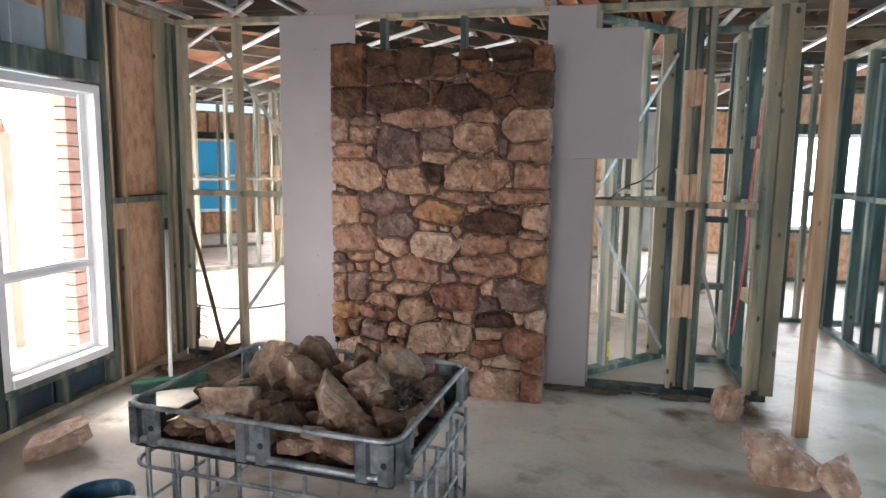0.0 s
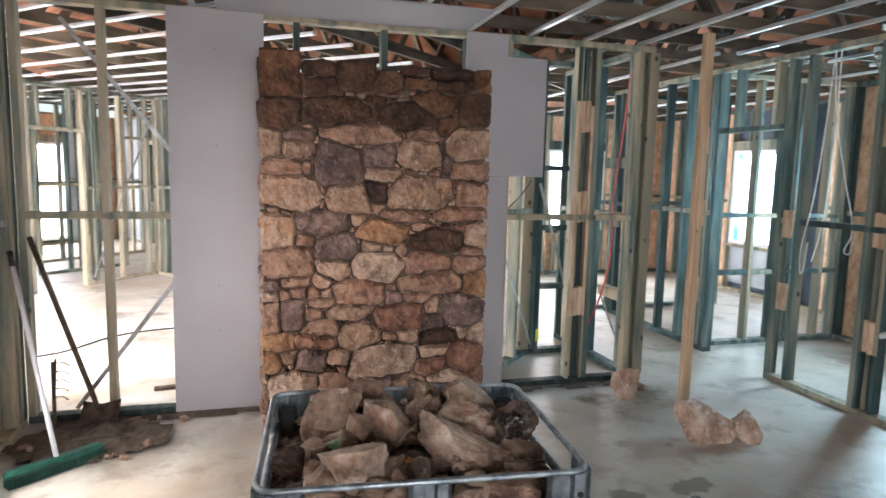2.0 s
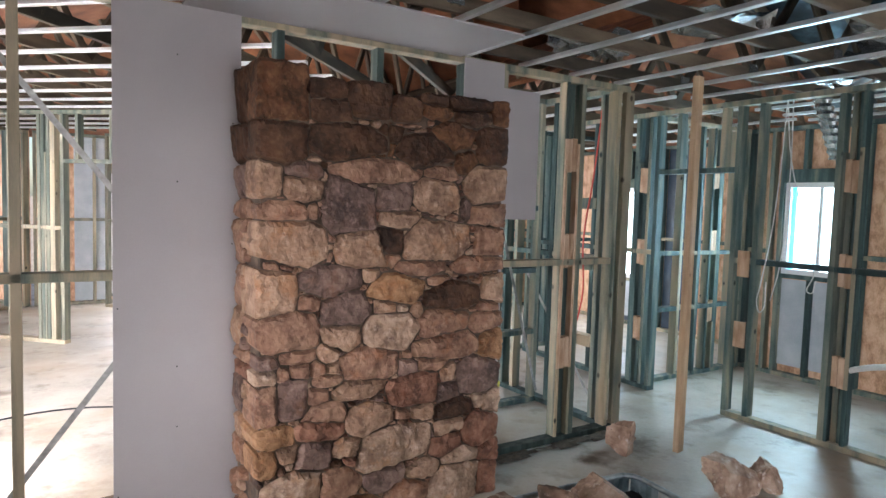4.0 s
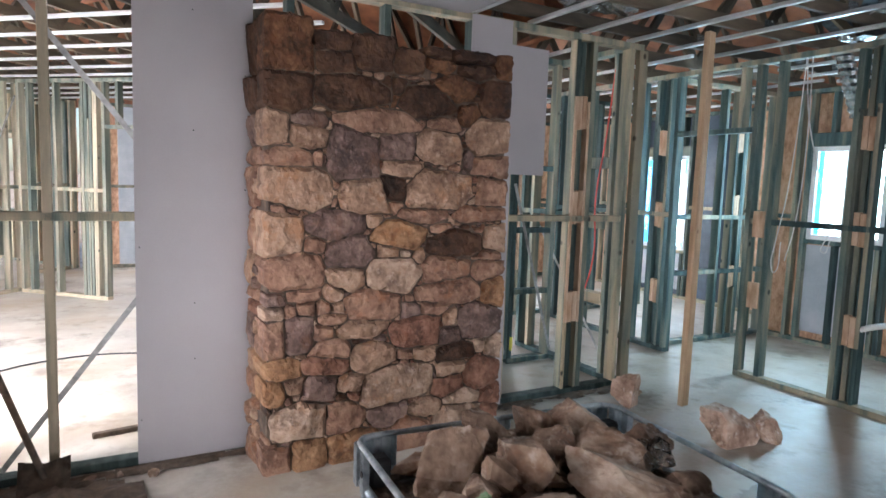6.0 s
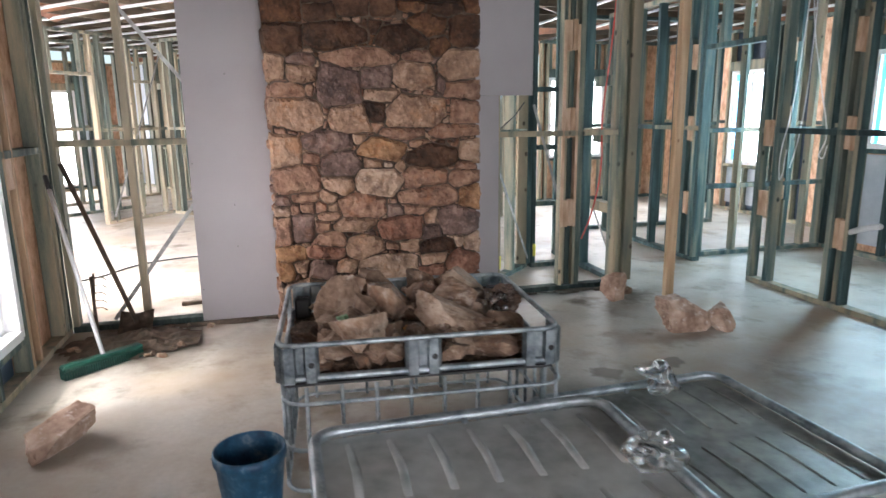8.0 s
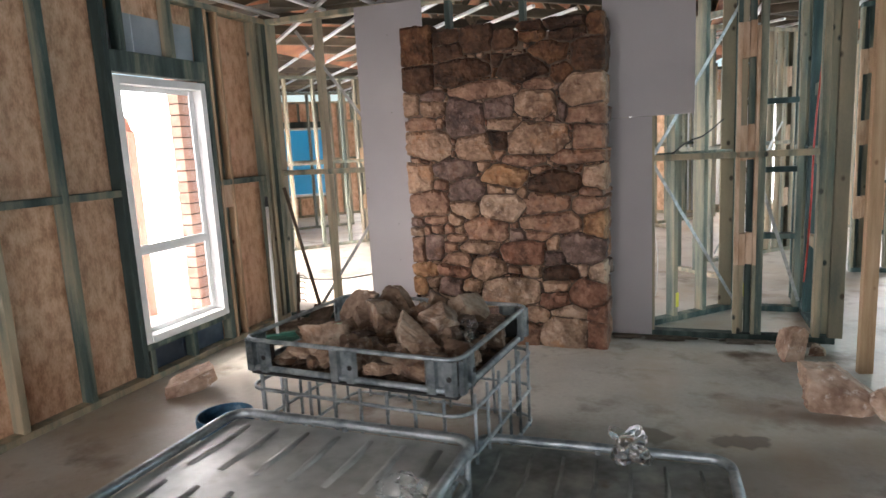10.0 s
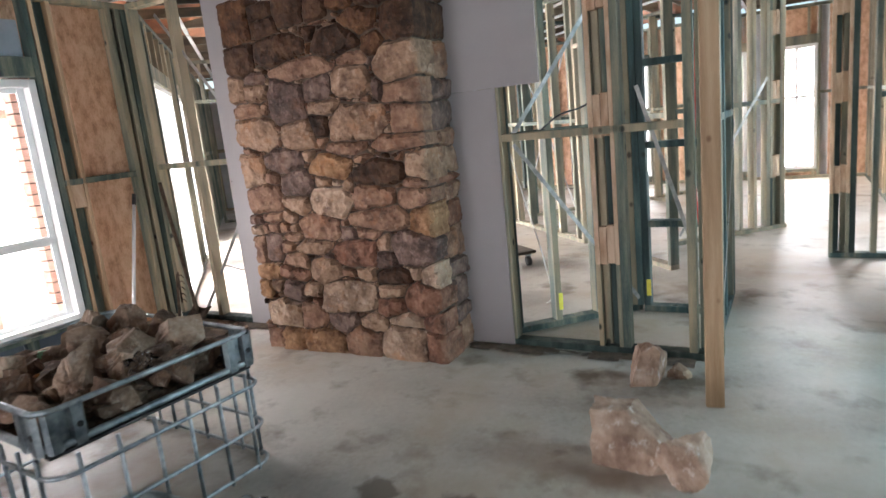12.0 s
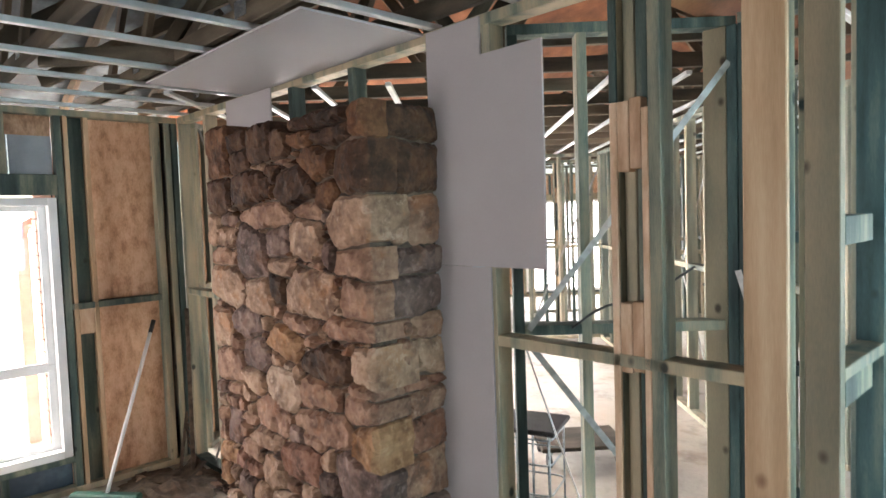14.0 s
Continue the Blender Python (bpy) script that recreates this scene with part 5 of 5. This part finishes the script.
rake = empty("rake", -2.98, 4.42, 0, 0, "dark steel rake standing on its handle in the corner", "rake")
part("shaft", bar(bmesh.new(), (0.02, -0.02, 0.0), (0.0, 0.06, 0.44), 0.012, 10), DIRT, rake, "dark worn timber shaft", smooth=True)
part("head", bar(bmesh.new(), (0.0, 0.06, 0.18), (0.02, 0.055, 0.46), 0.007), DIRT, rake, "dark steel head", smooth=True)
for k in range(5):
    z = 0.21 + k * 0.055
    part("tine", tube(bmesh.new(), [(0.01 + 0.004 * k, 0.055, z), (0.055 + 0.004 * k, 0.045, z + 0.004), (0.085 + 0.004 * k, 0.04, z - 0.016)], 0.004, sides=6), DIRT, rake, smooth=True)

bm = bmesh.new()
r = random.Random(6)
bmesh.ops.create_grid(bm, x_segments=26, y_segments=18, size=1.0)
for v in bm.verts:
    e = max(0.0, 1 - (v.co.x ** 2 + v.co.y ** 2) ** 0.5)
    v.co = Vector((v.co.x * 0.56, v.co.y * 0.36, 0.002 + e * 0.08 * (1 + 0.8 * noise.noise(v.co * 4)) + e * 0.03 * noise.noise(v.co * 14)))
bmesh.ops.delete(bm, geom=[v for v in bm.verts if (v.co.x / 0.56) ** 2 + (v.co.y / 0.36) ** 2 > 0.8 + 0.35 * noise.noise(v.co * 9)], context="VERTS")
ob = link_mesh("dirt_heap", bm, DIRT)
ob.location = (-2.70, 4.22, 0)
tagged(ob, "swept pile of dark dirt and stone dust", "dirt", kind="stuff")
for k in range(26):
    x, y = r.uniform(-3.1, -2.2), r.uniform(3.9, 4.5)
    rock("stone_chip", x, y, 0.0, r.uniform(0.03, 0.09), r.uniform(0.03, 0.07), r.uniform(0.02, 0.05), 300 + k, r.uniform(0, 180), label="small dusty stone chip on the slab", group="stone chips")

bm = bmesh.new()
bmesh.ops.create_grid(bm, x_segments=90, y_segments=8, size=1.0)
for v in bm.verts:
    x = v.co.x
    e = max(0.0, 1 - abs(v.co.y + 0.25 * noise.noise(Vector((x * 6, 0, 3)))))
    v.co = Vector((x * 2.1, v.co.y * 0.13, 0.002 + e * 0.022 * (0.6 + noise.noise(Vector((x * 14, v.co.y * 4, 1))))))
bmesh.ops.delete(bm, geom=[v for v in bm.verts if abs(v.co.y) > 0.075 + 0.07 * noise.noise(Vector((v.co.x * 4, v.co.y * 3, 5))) or v.co.z < 0.0005], context="VERTS")
ob = link_mesh("dirt", bm, DIRT)
ob.location = (-0.9, 4.53, 0)
tagged(ob, "dark dirt and stone dust along the wall foot", "dirt", kind="stuff")

x, y = in_crate(-0.30, -0.06)
for nm, u, v, z, size, m, label in (("packet", -0.30, -0.04, 0.60, (0.045, 0.028), LIME, "small crumpled lime green packet among the stones"),
                                    ("wrapper", -0.03, -0.20, 0.585, (0.026, 0.022), AMBER, "small crumpled orange wrapper among the stones"),
                                    ("rag", 0.03, -0.30, 0.535, (0.055, 0.030), RAG, "dark blue rag tucked between the stones")):
    bm = bmesh.new()
    bmesh.ops.create_icosphere(bm, subdivisions=3, radius=1)
    for vert in bm.verts:
        k = 0.8 + 0.5 * noise.noise(vert.co * 2.2 + Vector((u * 40, 0, 0))) + 0.25 * noise.noise(vert.co * 5)
        vert.co = Vector((vert.co.x * size[0] * k, vert.co.y * size[1] * 1.2 * k, vert.co.z * size[1] * k))
    pk = link_mesh(nm, bm, m)
    x, y = in_crate(u, v)
    pk.location, pk.rotation_euler = (x, y, z), (0.2, 0.1, 0.3)
    tagged(pk, label, nm)
ob = link_mesh("timber_offcut", box(-0.35, 0.35, -0.02, 0.02, 0, 0.03, bevel=0.003), DIRT)
ob.location, ob.rotation_euler = (-2.15, 5.15, 0), (0, 0, radians(8))
tagged(ob, "dark timber offcut lying on the slab", "timber")
for w, ss in ((splay, 0.32), (hall_return, 0.02)):
    part("paper_tag", box(ss, ss + 0.03, -0.004, -0.001, 0.12, 0.24), YELLOW, w, "yellow paper tag")

# ---- cables and duct ----


def cable(name, pts, r, material, label):
    """A cable hanging smoothly through pts."""
    cu = bpy.data.curves.new(name, "CURVE")
    cu.dimensions, cu.bevel_depth, cu.bevel_resolution, cu.resolution_u = "3D", r, 2, 6
    sp = cu.splines.new("BEZIER")
    sp.bezier_points.add(len(pts) - 1)
    for p, c in zip(sp.bezier_points, pts):
        p.co = c
        p.handle_left_type = p.handle_right_type = "AUTO"
    cu.materials.append(material)
    dg = bpy.context.evaluated_depsgraph_get()
    tmp = bpy.data.objects.new(name, cu)
    me = bpy.data.meshes.new_from_object(tmp, depsgraph=dg)
    bpy.data.objects.remove(tmp)
    return tagged(new(name, me), label, "cable")


cable("cable", [(2.46, 4.02, 2.68), (2.44, 4.04, 2.0), (2.43, 4.08, 1.5), (2.40, 4.12, 1.15), (2.44, 4.16, 1.0), (2.40, 4.10, 0.95), (2.42, 4.08, 1.2)], 0.0045, CABLE, "white cable hanging from the top plate")
cable("cable", [(2.46, 4.02, 2.68), (2.45, 3.96, 2.2), (2.44, 3.82, 1.7), (2.44, 3.72, 1.3), (2.43, 3.74, 1.15), (2.44, 3.70, 1.25)], 0.0045, CABLE, "white cable looped over the frame")
cable("cable", [(2.47, 3.98, 2.68), (2.47, 3.97, 2.0), (2.45, 4.0, 1.3), (2.44, 4.05, 1.05)], 0.0045, CABLE, "white cable hanging straight down")
cable("cable", [(1.22, 4.80, 2.66), (1.20, 4.86, 2.0), (1.18, 4.92, 1.5), (1.17, 4.9, 1.0), (1.19, 5.1, 0.55), (1.21, 5.3, 0.3)], 0.007, RED_CABLE, "red cable hanging along the hall frame")
cable("cable", [(0.2, 4.98, 1.36), (0.32, 5.02, 1.45), (0.45, 5.2, 1.5), (0.6, 5.34, 1.62)], 0.006, BLACK, "dark cable clipped to the splayed frame")
cable("cable", [(0.02, 4.86, 1.3), (0.06, 5.0, 0.9), (0.1, 5.2, 0.4), (0.0, 5.5, 0.02), (-0.5, 5.9, 0.008)], 0.0045, CABLE, "white cable trailing onto the slab")
cable("cable", [(-4.6, 6.4, 0.008), (-3.6, 6.2, 0.008), (-3.0, 6.9, 0.008), (-2.2, 7.0, 0.008), (-1.4, 6.3, 0.008)], 0.007, BLACK, "dark cable lying across the slab")
cable("conduit", [(2.455, 3.44, 0.61), (2.455, 3.32, 0.66), (2.455, 3.18, 0.70)], 0.022, CABLE, "short white plastic conduit across the stud frame")
duct_pts = [Vector((2.80, 3.96, 2.78 - 0.03 * k)) + Vector((0.004 * k, -0.008 * k, 0)) for k in range(20)]
bm = bmesh.new()
rings = []
for k, p in enumerate(duct_pts):
    rr = 0.075 if k % 2 else 0.06
    rings.append([bm.verts.new(p + Vector((rr * math.cos(a), rr * math.sin(a), 0))) for a in (2 * math.pi * i / 16 for i in range(16))])
for a, b in zip(rings, rings[1:]):
    for i in range(16):
        bm.faces.new((a[i], a[(i + 1) % 16], b[(i + 1) % 16], b[i]))
tagged(link_mesh("flexible_duct", bm, SILVER), "silver flexible duct hanging from the trusses", "duct")

# ---- trolley behind the frame ----
trolley = empty("trolley", -0.92, 6.62, 0, 50, "flat timber trolley on small black castors", "trolley")
part("deck", box(-0.32, 0.32, -0.22, 0.22, 0.13, 0.16, bevel=0.004), TRUSS, trolley)
for x in (-0.26, 0.26):
    for y in (-0.16, 0.16):
        w = part("castor", bar(bmesh.new(), (x - 0.015, y, 0.05), (x + 0.015, y, 0.05), 0.05, 16), BLACK, trolley, smooth=True)
        part("fork", box(x - 0.025, x + 0.025, y - 0.02, y + 0.02, 0.1, 0.13), STEEL, w)
stand = empty("wire_stand", -0.57, 5.64, 0, 20, "small steel wire stand with a dark tray", "stand")
for z in (0.05, 0.22, 0.40, 0.55):
    part("hoop", tube(bmesh.new(), rounded(-0.16, 0.16, -0.16, 0.16, z, 0.05), 0.006, closed=True), STEEL, stand, smooth=True)
for x in (-0.152, -0.05, 0.05, 0.152):
    for y in (-0.152, 0.152):
        part("leg", bar(bmesh.new(), (x, y, 0), (x, y, 0.58), 0.006), STEEL, stand, smooth=True)
part("tray", box(-0.19, 0.19, -0.18, 0.18, 0.58, 0.61, bevel=0.008), BLACK, stand)

# ---- outside: brick return, veranda posts, rubble ----
pier = empty("brick_return", -3.47, 3.65, -0.2, 0, "red brick veneer return beside the window", "brickwork", kind="structure")
part("mortar_bed", box(0.008, 0.10, 0.008, 0.5, 0, 2.6), MORTAR, pier)
for c in range(30):
    z = c * 0.086
    for a, b in (((0, 0.225), (0.235, 0.46)) if c % 2 else ((0, 0.11), (0.12, 0.345), (0.355, 0.46))):
        stock(pier, BRICK, 0.108, b - a, 0.076, 0, a, z + 0.005, "brick")
veranda = empty("veranda_frame", -4.7, 4.0, -0.2, 0, "red oxide painted steel veranda frame outside", "frame")
for y in (-0.2, 0.42):
    part("steel_post", box(-0.045, 0.045, y - 0.05, y + 0.05, 0, 2.02, bevel=0.008), OXIDE, veranda)
part("steel_arch", tube(bmesh.new(), [(0, -0.2, 2.0), (0, -0.17, 2.10), (0, -0.08, 2.16), (0, 0.11, 2.17), (0, 0.30, 2.16), (0, 0.39, 2.10), (0, 0.42, 2.0)], 0.05), OXIDE, veranda, smooth=True)
r = random.Random(12)
for k in range(60):
    s = r.uniform(0.12, 0.45)
    rock("rubble_stone", r.uniform(-9.5, -4.4), r.uniform(1.0, 8.0) * 0.7 + 0.5, -0.22, s * 1.3, s, s * 0.6, 400 + k, r.uniform(0, 180), material=PALE_ROCK, label="pale rubble stone on the site outside", group="rubble outside")
